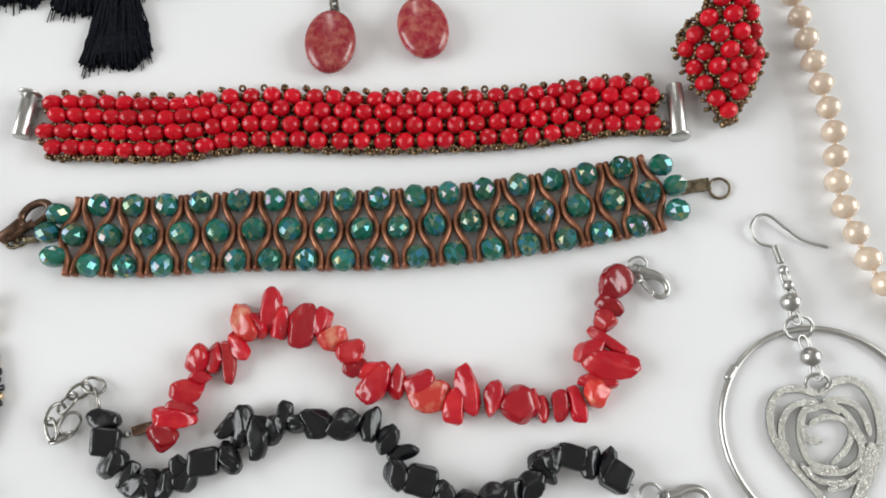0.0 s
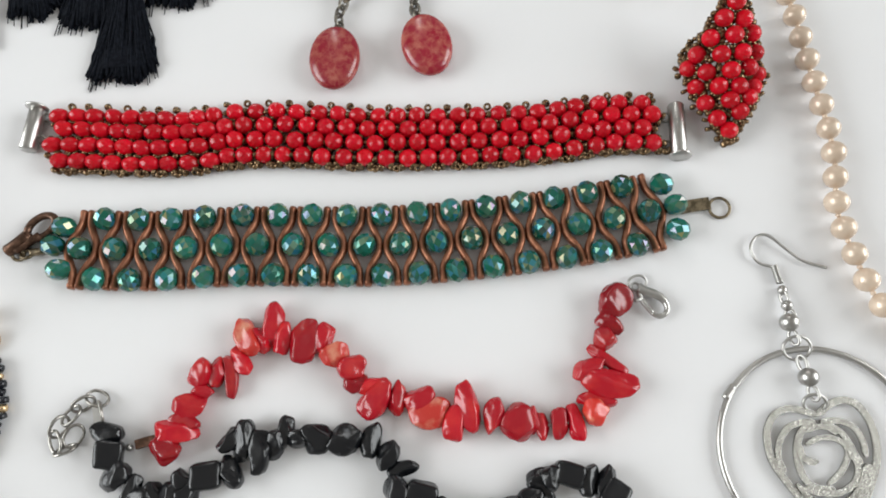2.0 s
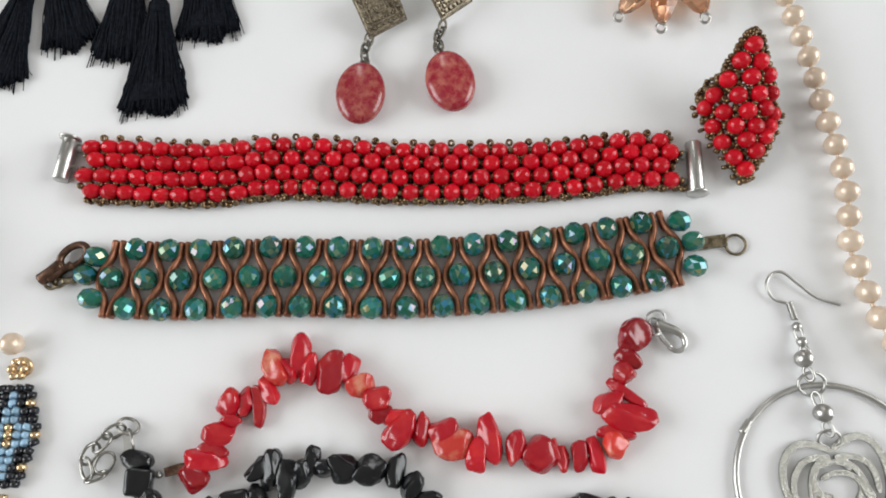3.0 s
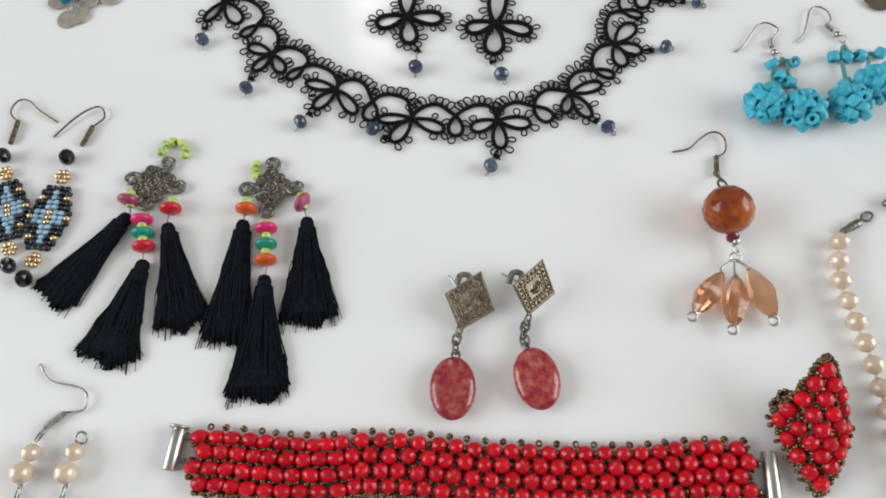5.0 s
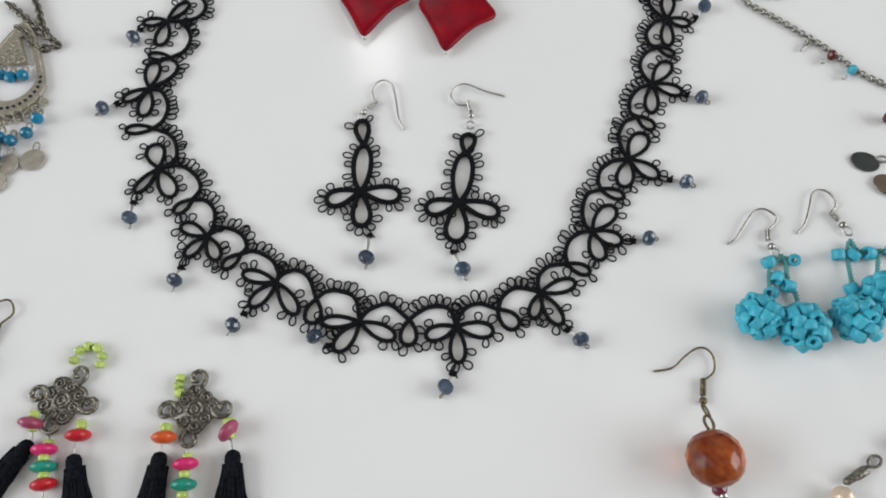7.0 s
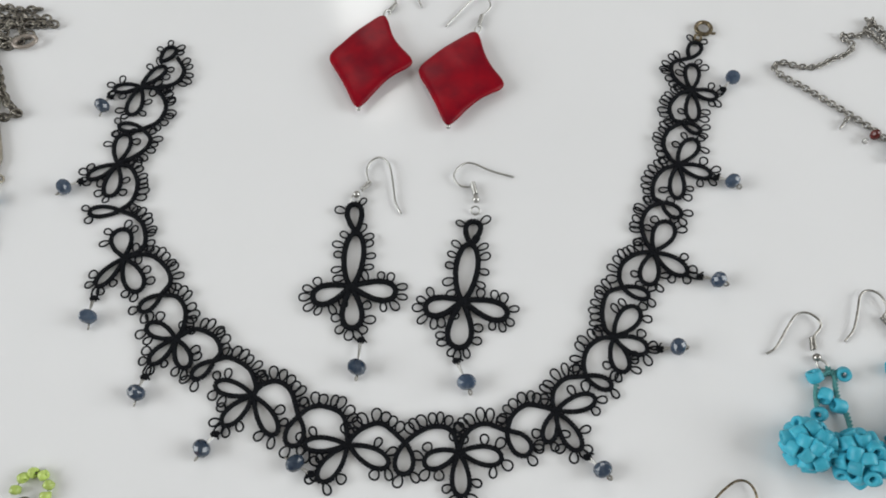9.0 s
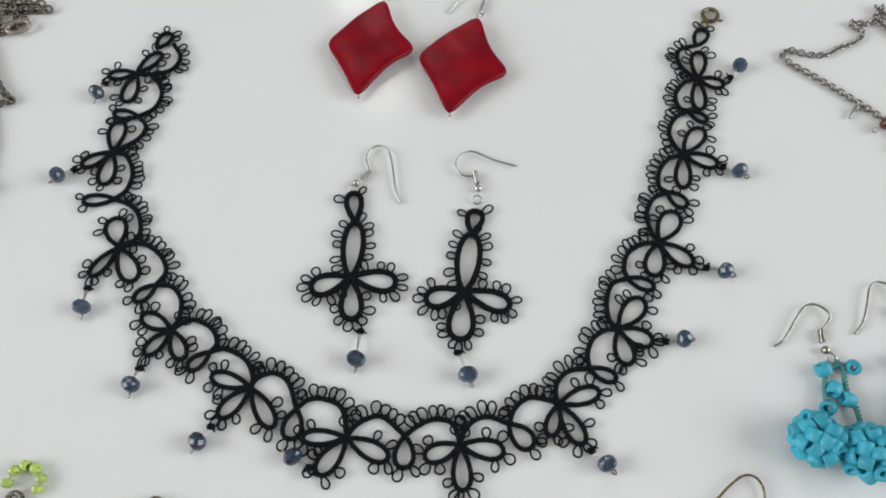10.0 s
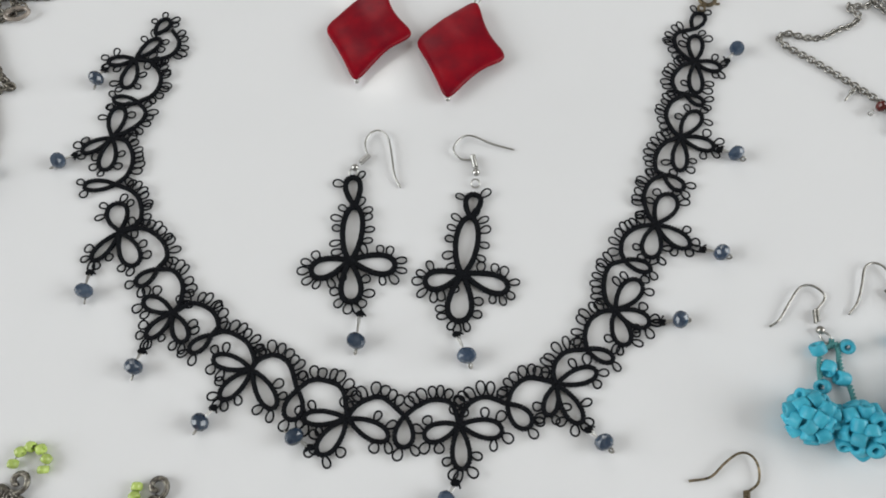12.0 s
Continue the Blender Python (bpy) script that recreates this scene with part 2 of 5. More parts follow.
def curve(points, step=1.0, closed=False, z=0.0):
    """A smooth line through the points, resampled at even steps."""
    p = [vec(q, z) for q in points]
    n = len(p)
    fine = []
    for i in range(n if closed else n - 1):
        a, b = p[i], p[(i + 1) % n]
        before = p[i - 1] if closed or i else a * 2 - b
        after = p[(i + 2) % n] if closed or i + 2 < n else b * 2 - a
        for k in range(12):
            t = k / 12
            fine.append(0.5 * (2 * a + (b - before) * t + (2 * before - 5 * a + 4 * b - after) * t * t + (3 * a - before - 3 * b + after) * t ** 3))
    fine.append(p[0] if closed else p[-1])
    lengths = [0.0]
    for a, b in zip(fine, fine[1:]):
        lengths.append(lengths[-1] + (b - a).length)
    count = max(3, round(lengths[-1] / step))
    out, j = [], 0
    for k in range(count if closed else count + 1):
        want = lengths[-1] * k / count
        while j < len(lengths) - 2 and lengths[j + 1] < want:
            j += 1
        span = lengths[j + 1] - lengths[j] or 1
        out.append(fine[j].lerp(fine[j + 1], (want - lengths[j]) / span))
    return out


def tangents(line):
    return [(line[min(i + 1, len(line) - 1)] - line[max(i - 1, 0)]).normalized() for i in range(len(line))]


def tube(bm, line, r, sides=8, closed=False, flat=None):
    """A round (or flat = (width, height)) bar swept along a line. r: one radius or one for each point."""
    n = len(line)
    rings = []
    for i, p in enumerate(line):
        a, b = (line[i - 1], line[(i + 1) % n]) if closed else (line[max(i - 1, 0)], line[min(i + 1, n - 1)])
        t = (b - a).normalized()
        side = t.cross(Vector((0, 0, 1)))
        if side.length < 0.15:
            side = t.cross(Vector((0, 1, 0.3)))
        side.normalize()
        up = side.cross(t)
        rad = r[i] if isinstance(r, (list, tuple)) else r
        ring = []
        for k in range(sides):
            ang = 2 * math.pi * (k + 0.5) / sides
            if flat:
                o = side * rad * (math.copysign(flat[0] / 2, math.cos(ang)) if sides == 4 else math.cos(ang) * flat[0] / 2) + up * (math.copysign(flat[1] / 2, math.sin(ang)) if sides == 4 else math.sin(ang) * flat[1] / 2)
            else:
                o = (side * math.cos(ang) + up * math.sin(ang)) * rad
            ring.append(bm.verts.new(p + o))
        rings.append(ring)
    pairs = list(zip(rings, rings[1:])) + ([(rings[-1], rings[0])] if closed else [])
    for a, b in pairs:
        for k in range(sides):
            bm.faces.new((a[k], a[(k + 1) % sides], b[(k + 1) % sides], b[k]))
    if not closed:
        bm.faces.new(rings[0][::-1])
        bm.faces.new(rings[-1])


def lathe(bm, profile, sides=12, m=None):
    """A turned body: rows of (radius, height) round the z axis."""
    rings = []
    for r, h in profile:
        rings.append([bm.verts.new((r * math.cos(2 * math.pi * k / sides), r * math.sin(2 * math.pi * k / sides), h)) for k in range(sides)])
    made = [v for ring in rings for v in ring]
    for a, b in zip(rings, rings[1:]):
        for k in range(sides):
            bm.faces.new((a[k], a[(k + 1) % sides], b[(k + 1) % sides], b[k]))
    bm.faces.new(rings[0][::-1])
    bm.faces.new(rings[-1])
    if m:
        bmesh.ops.transform(bm, matrix=m, verts=made)


def ball_profile(r, squash=1.0, rows=8, hole=0.12):
    return [(max(hole * r, r * math.sin(math.pi * k / rows)), -r * squash * math.cos(math.pi * k / rows)) for k in range(rows + 1)]


def ball(r, material, squash=1.0, rows=8, sides=14, hole=0.12):
    bm = bmesh.new()
    lathe(bm, ball_profile(r, squash, rows, hole), sides)
    return data(bm, material)


def donut(r, hole, height, material, sides=12, rows=8, square=0.75):
    """A short pierced bead, its hole along z."""
    bm = bmesh.new()
    mid, thick = (r + hole) / 2, (r - hole) / 2
    rings = []
    for k in range(rows):
        a = 2 * math.pi * k / rows
        c, s = math.cos(a), math.sin(a)
        c, s = math.copysign(abs(c) ** square, c), math.copysign(abs(s) ** square, s)
        rings.append([bm.verts.new(((mid + thick * c) * math.cos(2 * math.pi * i / sides), (mid + thick * c) * math.sin(2 * math.pi * i / sides), height / 2 * s)) for i in range(sides)])
    for k in range(rows):
        a, b = rings[k], rings[(k + 1) % rows]
        for i in range(sides):
            bm.faces.new((a[i], a[(i + 1) % sides], b[(i + 1) % sides], b[i]))
    return data(bm, material)


def cut_bead(r, height, material, sides=8, profile=None):
    """A faceted glass bead, its hole along z: rings turned by half a step, joined by triangles."""
    bm = bmesh.new()
    rows = profile or [(0.34, -0.5), (0.68, -0.41), (0.92, -0.2), (0.985, 0.0), (0.92, 0.2), (0.68, 0.41), (0.34, 0.5)]
    rings = []
    for j, (q, h) in enumerate(rows):
        rings.append([bm.verts.new((q * r * math.cos(2 * math.pi * (k + 0.5 * (j % 2)) / sides), q * r * math.sin(2 * math.pi * (k + 0.5 * (j % 2)) / sides), h * height)) for k in range(sides)])
    for j, (a, b) in enumerate(zip(rings, rings[1:])):
        for k in range(sides):
            n = (k + 1) % sides
            if j % 2 == 0:
                bm.faces.new((a[k], a[n], b[k]))
                bm.faces.new((a[n], b[n], b[k]))
            else:
                bm.faces.new((a[k], a[n], b[n]))
                bm.faces.new((a[k], b[n], b[k]))
    bm.faces.new(rings[0][::-1])
    bm.faces.new(rings[-1])
    return data(bm, material, smooth=False)


def ring_mesh(R, r, material, squash=1.0, sides=8, steps=24):
    bm = bmesh.new()
    tube(bm, [Vector((R * math.cos(2 * math.pi * k / steps), R * squash * math.sin(2 * math.pi * k / steps), 0)) for k in range(steps)], r, sides, closed=True)
    return data(bm, material)


def bar(points, r, material, step=0.7, sides=8, z=0.0):
    bm = bmesh.new()
    tube(bm, curve(points, step, z=z), r, sides)
    return data(bm, material)


def link_mesh(length, width, r, material):
    bm = bmesh.new()
    line = []
    for k in range(18):
        a = 2 * math.pi * k / 18
        line.append(Vector((math.copysign(abs(math.cos(a)) ** 0.8, math.cos(a)) * length / 2, math.sin(a) * width / 2, 0)))
    tube(bm, line, r, 6, closed=True)
    return data(bm, material)


def chain(parent, points, length, width, r, material, z=1.0, name="link"):
    """Links laid end to end along a line, each turned a quarter against the next."""
    me = link_mesh(length, width, r, material)
    line = curve(points, length * 0.68)
    for i, (p, t) in enumerate(zip(line, tangents(line))):
        part(name, me, parent, at(p.x, p.y, z, 28 if i % 2 else -58, 0, math.degrees(math.atan2(t.y, t.x))))


def heading(a, b):
    return math.degrees(math.atan2(b[1] - a[1], b[0] - a[0]))


def ear_hook(parent, points, coil, ballpoint, material=STEEL, r=0.38):
    """A bent ear wire with its wound sleeve and ball. points: from the sleeve round to the free end."""
    wire = part("ear_wire", bar([(x, y, 0.6 + 1.1 * math.sin(math.pi * min(1, i / (len(points) - 1)))) for i, (x, y) in enumerate(points)], r, material), parent, label="bent wire ear hook")
    a = heading(coil[0], coil[1])
    long = math.hypot(coil[1][0] - coil[0][0], coil[1][1] - coil[0][1])
    bm = bmesh.new()
    n = int(long / 0.62 * 10)
    tube(bm, [Vector((long * (k / n - 0.5), 0.72 * math.cos(k * 0.628), 0.72 * math.sin(k * 0.628))) for k in range(n + 1)], 0.33, 6)
    part("wound_sleeve", data(bm, material), parent, at((coil[0][0] + coil[1][0]) / 2, (coil[0][1] + coil[1][1]) / 2, 1.3, 0, 0, a))
    if ballpoint:
        part("ball", ball(1.35, material), parent, at(ballpoint[0], ballpoint[1], 1.4))
    return wire


def lobster(parent, x, y, turn, material, size=1.0):
    """A lobster clasp: hooked body, sprung lever, ring eye. Its eye lies at x, y; it points along turn."""
    bm = bmesh.new()
    k = size
    body = curve([(0, 0.2 * k), (2.6 * k, 1.3 * k), (5.2 * k, 2.8 * k), (8.4 * k, 3.4 * k), (11.0 * k, 2.3 * k), (11.9 * k, 0.1 * k), (10.9 * k, -1.9 * k), (8.6 * k, -2.6 * k)], 0.5)
    n = len(body)
    tube(bm, body, [k * max(0.85, 1.9 - 1.5 * i / n) for i in range(n)], 10)
    clasp = part("lobster_clasp", data(bm, material), parent, at(x, y, 1.7, 0, 0, turn))
    bm = bmesh.new()
    tube(bm, curve([(0.8 * k, -0.6 * k), (3.2 * k, -1.8 * k), (6.0 * k, -2.3 * k), (8.9 * k, -2.5 * k)], 0.5), 0.9 * k, 8)
    tube(bm, curve([(3.0 * k, -1.8 * k, 0.2), (2.6 * k, -3.0 * k, 0.5), (2.0 * k, -4.0 * k, 0.6)], 0.5), 0.7 * k, 8)
    part("lever", data(bm, material), clasp, at(x, y, 1.7, 0, 0, turn))
    part("eye", ring_mesh(1.3 * k, 0.4 * k, material), clasp, at(x - 1.0 * k * math.cos(radians(turn)), y - 1.0 * k * math.sin(radians(turn)), 1.2, 0, 0, turn))
    return clasp


def wobble(bm, amount, size, seed):
    off = Vector((seed * 7.3, seed * 3.1, seed * 1.7))
    for v in bm.verts:
        v.co += v.co.normalized() * amount * noise.noise(v.co * size + off)


def chip(material, seed, square):
    """A tumbled stone chip of unit half-lengths: tapered, a little bent, with a few flats worn soft."""
    bm = bmesh.new()
    bmesh.ops.create_icosphere(bm, subdivisions=4, radius=1.0)
    rnd = random.Random(seed)
    taper, bend, twist = rnd.uniform(-0.3, 0.3), rnd.uniform(-0.22, 0.22), rnd.uniform(-0.4, 0.4)
    planes = [(Vector((rnd.uniform(-1, 1), rnd.uniform(-1, 1), rnd.uniform(-0.5, 0.9))).normalized(), rnd.uniform(0.7, 0.92)) for _ in range(6)]
    planes.append((Vector((rnd.uniform(-0.3, 0.3), rnd.uniform(-0.3, 0.3), 1)).normalized(), rnd.uniform(0.6, 0.85)))
    for v in bm.verts:
        p = Vector([math.copysign(abs(q) ** square, q) for q in v.co])
        for normal, far in planes:
            over = p.dot(normal) - far
            if over > -0.12:
                p -= normal * (over + 0.12) ** 2 / (over + 0.3)
        p.y *= 1 + taper * p.x
        p.z *= 1 - 0.5 * taper * p.x
        p.y += bend * (p.x * p.x - 0.4)
        turn = twist * p.x
        p.y, p.z = p.y * math.cos(turn) - p.z * math.sin(turn), p.y * math.sin(turn) + p.z * math.cos(turn)
        v.co = p
    wobble(bm, 0.1, 1.6, seed)
    wobble(bm, 0.04, 4.5, seed + 3)
    for k in range(3):
        low, high = min(v.co[k] for v in bm.verts), max(v.co[k] for v in bm.verts)
        for v in bm.verts:
            v.co[k] = (v.co[k] - (low + high) / 2) * 2 / (high - low)
    return data(bm, material)


def block(material, seed):
    """A cut stone block of unit half-lengths with narrow worn bevels and faces slightly out of square."""
    bm = bmesh.new()
    bmesh.ops.create_cube(bm, size=1.74)
    rnd = random.Random(seed)
    for v in bm.verts:
        v.co += Vector((rnd.uniform(-0.16, 0.1), rnd.uniform(-0.2, 0.1), rnd.uniform(-0.1, 0.05)))
    bmesh.ops.bevel(bm, geom=bm.edges[:] + bm.verts[:], offset=0.4, segments=4, profile=0.55, affect="EDGES")
    bmesh.ops.subdivide_edges(bm, edges=[e for e in bm.edges if e.calc_length() > 0.7], cuts=3, use_grid_fill=True)
    wobble(bm, 0.1, 1.4, seed)
    return data(bm, material)


# ---- the room and the table ----


def box(x0, y0, z0, x1, y1, z1, bm=None):
    """A box in metres, kept for the shared millimetre tools."""
    bm = bm or bmesh.new()
    r = bmesh.ops.create_cube(bm, size=1.0)
    for v in r["verts"]:
        v.co = Vector(((x0 + x1) / 2 + v.co.x * (x1 - x0), (y0 + y1) / 2 + v.co.y * (y1 - y0), (z0 + z1) / 2 + v.co.z * (z1 - z0))) / S
    return bm


def structure(name, bm, material, label):
    ob = new(name, data(bm, material, smooth=False))
    return tagged(ob, label, name.split("_")[0], kind="structure")


FLOOR_Z, TOP_Z = -0.75, 2.15
structure("floor", box(-2.0, -1.8, FLOOR_Z - 0.1, 2.14, 2.1, FLOOR_Z), FLOOR_MAT, "brown laminate floor under the table")
# Ceiling and walls are unseen, added to close the room; grey keeps reflections dark.
structure("ceiling", box(-2.1, -1.9, TOP_Z, 2.24, 2.2, TOP_Z + 0.12), PAINT, "unseen plain grey ceiling over the table")


def wall_with_window(name, along, fixed, thick, a0, a1, w0, w1, z0, z1):
    bm = bmesh.new()
    for lo, hi, b, t in ((a0, w0, FLOOR_Z, TOP_Z), (w1, a1, FLOOR_Z, TOP_Z), (w0, w1, FLOOR_Z, z0), (w0, w1, z1, TOP_Z)):
        if along == "y":
            box(min(fixed, fixed + thick), lo, b, max(fixed, fixed + thick), hi, t, bm)
        else:
            box(lo, min(fixed, fixed + thick), b, hi, max(fixed, fixed + thick), t, bm)
    return structure(name, bm, PAINT, "unseen plain grey wall with a window opening")


# West and east openings are added to hold the side lamps.
wall_with_window("wall_west", "y", -2.0, -0.15, -1.8, 2.0, -0.8, 1.0, 0.35, 1.75)
wall_with_window("wall_east", "y", 2.14, 0.15, -1.8, 2.0, -0.8, 1.0, 0.35, 1.75)
wall_with_window("wall_north", "x", 2.0, 0.15, -2.0, 2.14, -0.26, -0.08, 0.5, 2.05)
structure("wall_south", box(-2.0, -1.95, FLOOR_Z, 2.14, -1.8, TOP_Z), PAINT, "unseen plain grey wall behind the table")

table = thing("table", 60, 260, "glossy white lacquered tabletop covered with laid-out jewellery", "table")
bm = box(-0.55, -0.25, -0.028, 0.67, 0.78, 0.0)
bmesh.ops.bevel(bm, geom=bm.edges[:], offset=4.0, segments=3, affect="EDGES")
part("tabletop", data(bm, LACQUER, smooth=False), table, label="glossy white top")
for lx in (-0.49, 0.57):
    for ly in (-0.19, 0.68):
        part("leg", data(box(lx, ly, FLOOR_Z, lx + 0.05, ly + 0.05, -0.029), LACQUER, False), table)

ROUND_CUT = [(0.3, -0.5), (0.62, -0.43), (0.86, -0.29), (0.985, -0.1), (0.985, 0.1), (0.86, 0.29), (0.62, 0.43), (0.3, 0.5)]

BALL_CUT = [(0.2, -0.5), (0.56, -0.42), (0.82, -0.28), (0.98, -0.1), (0.98, 0.1), (0.82, 0.28), (0.56, 0.42), (0.2, 0.5)]

# ---- red woven bracelet ----
RED_LINE = [(-41, 187.5), (-26, 186.1), (-14.5, 184.4), (2, 183.1), (13, 184.0), (30, 182.9), (54, 179.6), (79, 177.7), (103, 176.8), (124, 177.8), (139.5, 176.6)]


def red_bracelet():
    ob = thing("beaded_bracelet", 49, 180, "woven bracelet of red cut glass beads with bronze seed beads", "bracelet", "laid-out jewellery")
    beads = [cut_bead(2.62, 5.2, RED_GLASS, 11, BALL_CUT), cut_bead(2.56, 5.1, RED_GLASS, 10, BALL_CUT), cut_bead(2.66, 5.25, RED_GLASS, 9, BALL_CUT)]
    seed = donut(1.2, 0.4, 1.5, BRONZE_SEED, 12, 6)
    line = curve(RED_LINE, 0.5)
    ways = tangents(line)
    rnd = random.Random(4)
    fill = bmesh.new()

    def spot(s, v):
        i = max(0, min(len(line) - 1, round(s / 0.5)))
        p, t = line[i], ways[i]
        extra = s - i * 0.5
        return p + t * extra + Vector((-t.y, t.x, 0)) * v, heading((0, 0), t)

    total = 0.5 * (len(line) - 1)
    s = 2.2
    while s < total - 1.0:
        step = 5.35 if s < 52 else 5.95
        gap = 4.95 - 0.8 * s / total
        for row in range(4):
            here = s + (step / 2 if row % 2 else 0)
            if here > total - 0.5:
                continue
            v = (1.5 - row) * gap - 0.35
            p, a = spot(here + rnd.uniform(-0.35, 0.35), v + rnd.uniform(-0.25, 0.25))
            lift = 3.0 + (0.5 if row in (1, 2) else -0.3) + rnd.uniform(-0.2, 0.3)
            squeeze = (1.0, 0.9, 1.12) if s < 50 else (1.0, 1.0, 1.0)
            part("glass_bead", rnd.choice(beads), ob, at(p.x, p.y, lift, rnd.uniform(-14, 14), 90 + rnd.uniform(-10, 10), a + rnd.uniform(-14, 14), squeeze))
            for du, dv in ((step / 2, 0.0), (step / 4, gap / 2), (-step / 4, -gap / 2), (step / 4, -gap / 2), (-step / 4, gap / 2)):
                if row == 0 and dv > 0:
                    continue
                q, b = spot(here + du, v + dv)
                for z in (1.0, 2.3, 3.1) if s > 46 and du > step / 3 else (1.0, 2.5):
                    lathe(fill, [(0.35, -0.6), (0.95, -0.45), (1.08, 0), (0.95, 0.45), (0.35, 0.6)], 8,
                          Matrix.Translation((q.x + rnd.uniform(-0.5, 0.5), q.y + rnd.uniform(-0.4, 0.4), z)) @ Euler((rnd.uniform(0, 3), rnd.uniform(0, 3), 0)).to_matrix().to_4x4())
        for side in (1, -1):
            for du, dv, z in ((step / 2, 0.64, 2.2), (step / 2 - 1.3, 0.5, 1.4), (step / 2 + 1.3, 0.5, 1.4)):
                if side > 0 and dv < 0.6:
                    continue
                q, b = spot(s + du + (step / 2 if side < 0 else 0), side * (1.5 + dv) * gap - 0.35)
                part("seed_bead", seed, ob, at(q.x + rnd.uniform(-0.3, 0.3), q.y, z, rnd.uniform(-50, 50), rnd.uniform(-50, 50), b))
        s += step
    tagged(part("seed_bead_weave", data(fill, BRONZE_SEED), ob, label="dark bronze seed bead weave"), kind="stuff")
    for name, (xa, ya), (xb, yb) in (("a", (-45.0, 197.4), (-47.2, 184.0)), ("b", (144.0, 181.8), (142.2, 165.2))):
        a, long = heading((xa, ya), (xb, yb)), math.hypot(xb - xa, yb - ya)
        bm = bmesh.new()
        lathe(bm, [(2.1, 0), (2.4, 0.5), (2.4, long - 0.5), (2.1, long)], 18)
        bar_ob = part("slide_clasp", data(bm, STEEL), ob, at(xa, ya, 2.5, 0, 90, a), "polished steel tube clasp")
        bm = bmesh.new()
        lathe(bm, [(2.8, 0), (3.3, 0.3), (3.3, 0.7), (2.8, 1.1)], 18)
        end = 0 if xa < 0 else long
        part("end_cap", data(bm, STEEL), bar_ob, at(xa + (end - 0.6) * math.cos(radians(a)), ya + (end - 0.6) * math.sin(radians(a)), 3.3, 0, 90, a))
        for f in (0.22, 0.75):
            x, y = xa + (xb - xa) * f, ya + (yb - ya) * f
            part("loop", ring_mesh(1.2, 0.35, DULL_STEEL), bar_ob, at(x + (3.0 if xa < 0 else -3.0), y, 1.9, 35, 0, 0))
    return ob


red_bracelet()

# ---- copper and green bracelet ----
GREEN_LINE = [(-41, 153.4), (-28.9, 152.0), (-8, 149.9), (12, 149.4), (31, 148.0), (51, 146.2), (71, 145.6), (91, 146.0), (110.6, 147.2), (130.6, 149.3), (140, 151)]


def green_bracelet():
    ob = thing("copper_bracelet", 50, 148, "bracelet of wavy copper bars and iridescent green cut beads", "bracelet", "laid-out jewellery")
    line = curve(GREEN_LINE, 0.25)
    ways = tangents(line)
    rnd = random.Random(9)
    beads = [cut_bead(3.5, 5.7, GREEN_GLASS, sides=8), cut_bead(3.45, 5.8, GREEN_GLASS, sides=9), cut_bead(3.55, 5.6, GREEN_GLASS, sides=10), cut_bead(3.5, 5.6, GREEN_GLASS, sides=7)]
    bm = bmesh.new()
    shape = []
    for k in range(31):
        y = -11.4 + 22.8 * k / 30
        q = min(1, abs(y) / 8.6)
        shape.append(Vector((-(1.12 + 2.95 * 0.5 * (1 + math.cos(math.pi * q))), y, 0)))
    tube(bm, shape, [0.95 if k in (0, 30) else 1.15 if k in (1, 29) else 1.0 for k in range(31)], 10)
    wave = data(bm, COPPER)

    def spot(x, v=0.0):
        i = min(range(len(line)), key=lambda j: abs(line[j].x - x))
        t = ways[i]
        return line[i] + Vector((-t.y, t.x, 0)) * v, heading((0, 0), t)

    xs = [-28.9 + 159.5 * i / 16 for i in range(17)]
    for i, x in enumerate(xs):
        p, a = spot(x)
        part("copper_bar", wave, ob, at(p.x, p.y, 2.0, 0, 0, a + rnd.uniform(-2, 2), (1, 1, 1.5)))
        part("copper_bar", wave, ob, at(p.x, p.y, 2.0, 0, 0, a + 180 + rnd.uniform(-2, 2), (1, 1, 1.5)))
        part("glass_bead", rnd.choice(beads), ob, at(p.x, p.y, 3.4, rnd.uniform(-14, 14), 90 + rnd.uniform(-14, 14), a + rnd.uniform(-10, 10)))
        if i < 16:
            for v in (8.75, -8.75):
                q, b = spot((x + xs[i + 1]) / 2 + 0.5 * (1 - i / 8), v)
                part("glass_bead", rnd.choice(beads), ob, at(q.x + rnd.uniform(-0.3, 0.3), q.y, 3.4, rnd.uniform(-14, 14), 90 + rnd.uniform(-14, 14), b + rnd.uniform(-12, 12)))
    for x, y in ((-33.6, 158.6), (-36.4, 153.3), (-34.3, 146.2), (135.4, 157.0), (138.2, 150.6), (137.7, 143.4)):
        part("glass_bead", rnd.choice(beads), ob, at(x, y, 3.4, rnd.uniform(-14, 14), 90, 70 + rnd.uniform(-30, 30)))
    for v in (8.75, 0, -8.75):
        part("cord", bar([(*spot(x, v)[0][:2], 1.6) for x in (-31, 10, 50, 90, 132)], 0.16, CLEAR, 2.0, 6), ob, label="thin clear nylon thread")
    clasp = part("lobster_clasp", bar([(-44.6, 157.4, 2.0), (-46.6, 155.6, 2.1), (-48.6, 154.2, 2.0), (-50.2, 153.4, 1.7)], 1.9, DARK_COPPER, 0.6, 12), ob, label="aged bronze lobster clasp")
    claw = []
    for k in range(25):
        w = math.radians(200 - 335 * k / 24)
        u, v = 4.3 * math.cos(w), 2.9 * math.sin(w)
        claw.append((-41.2 + 0.82 * u - 0.57 * v, 159.8 + 0.57 * u + 0.82 * v, 1.8))
    part("claw", bar(claw, 1.1, DARK_COPPER, 0.6, 10), clasp)
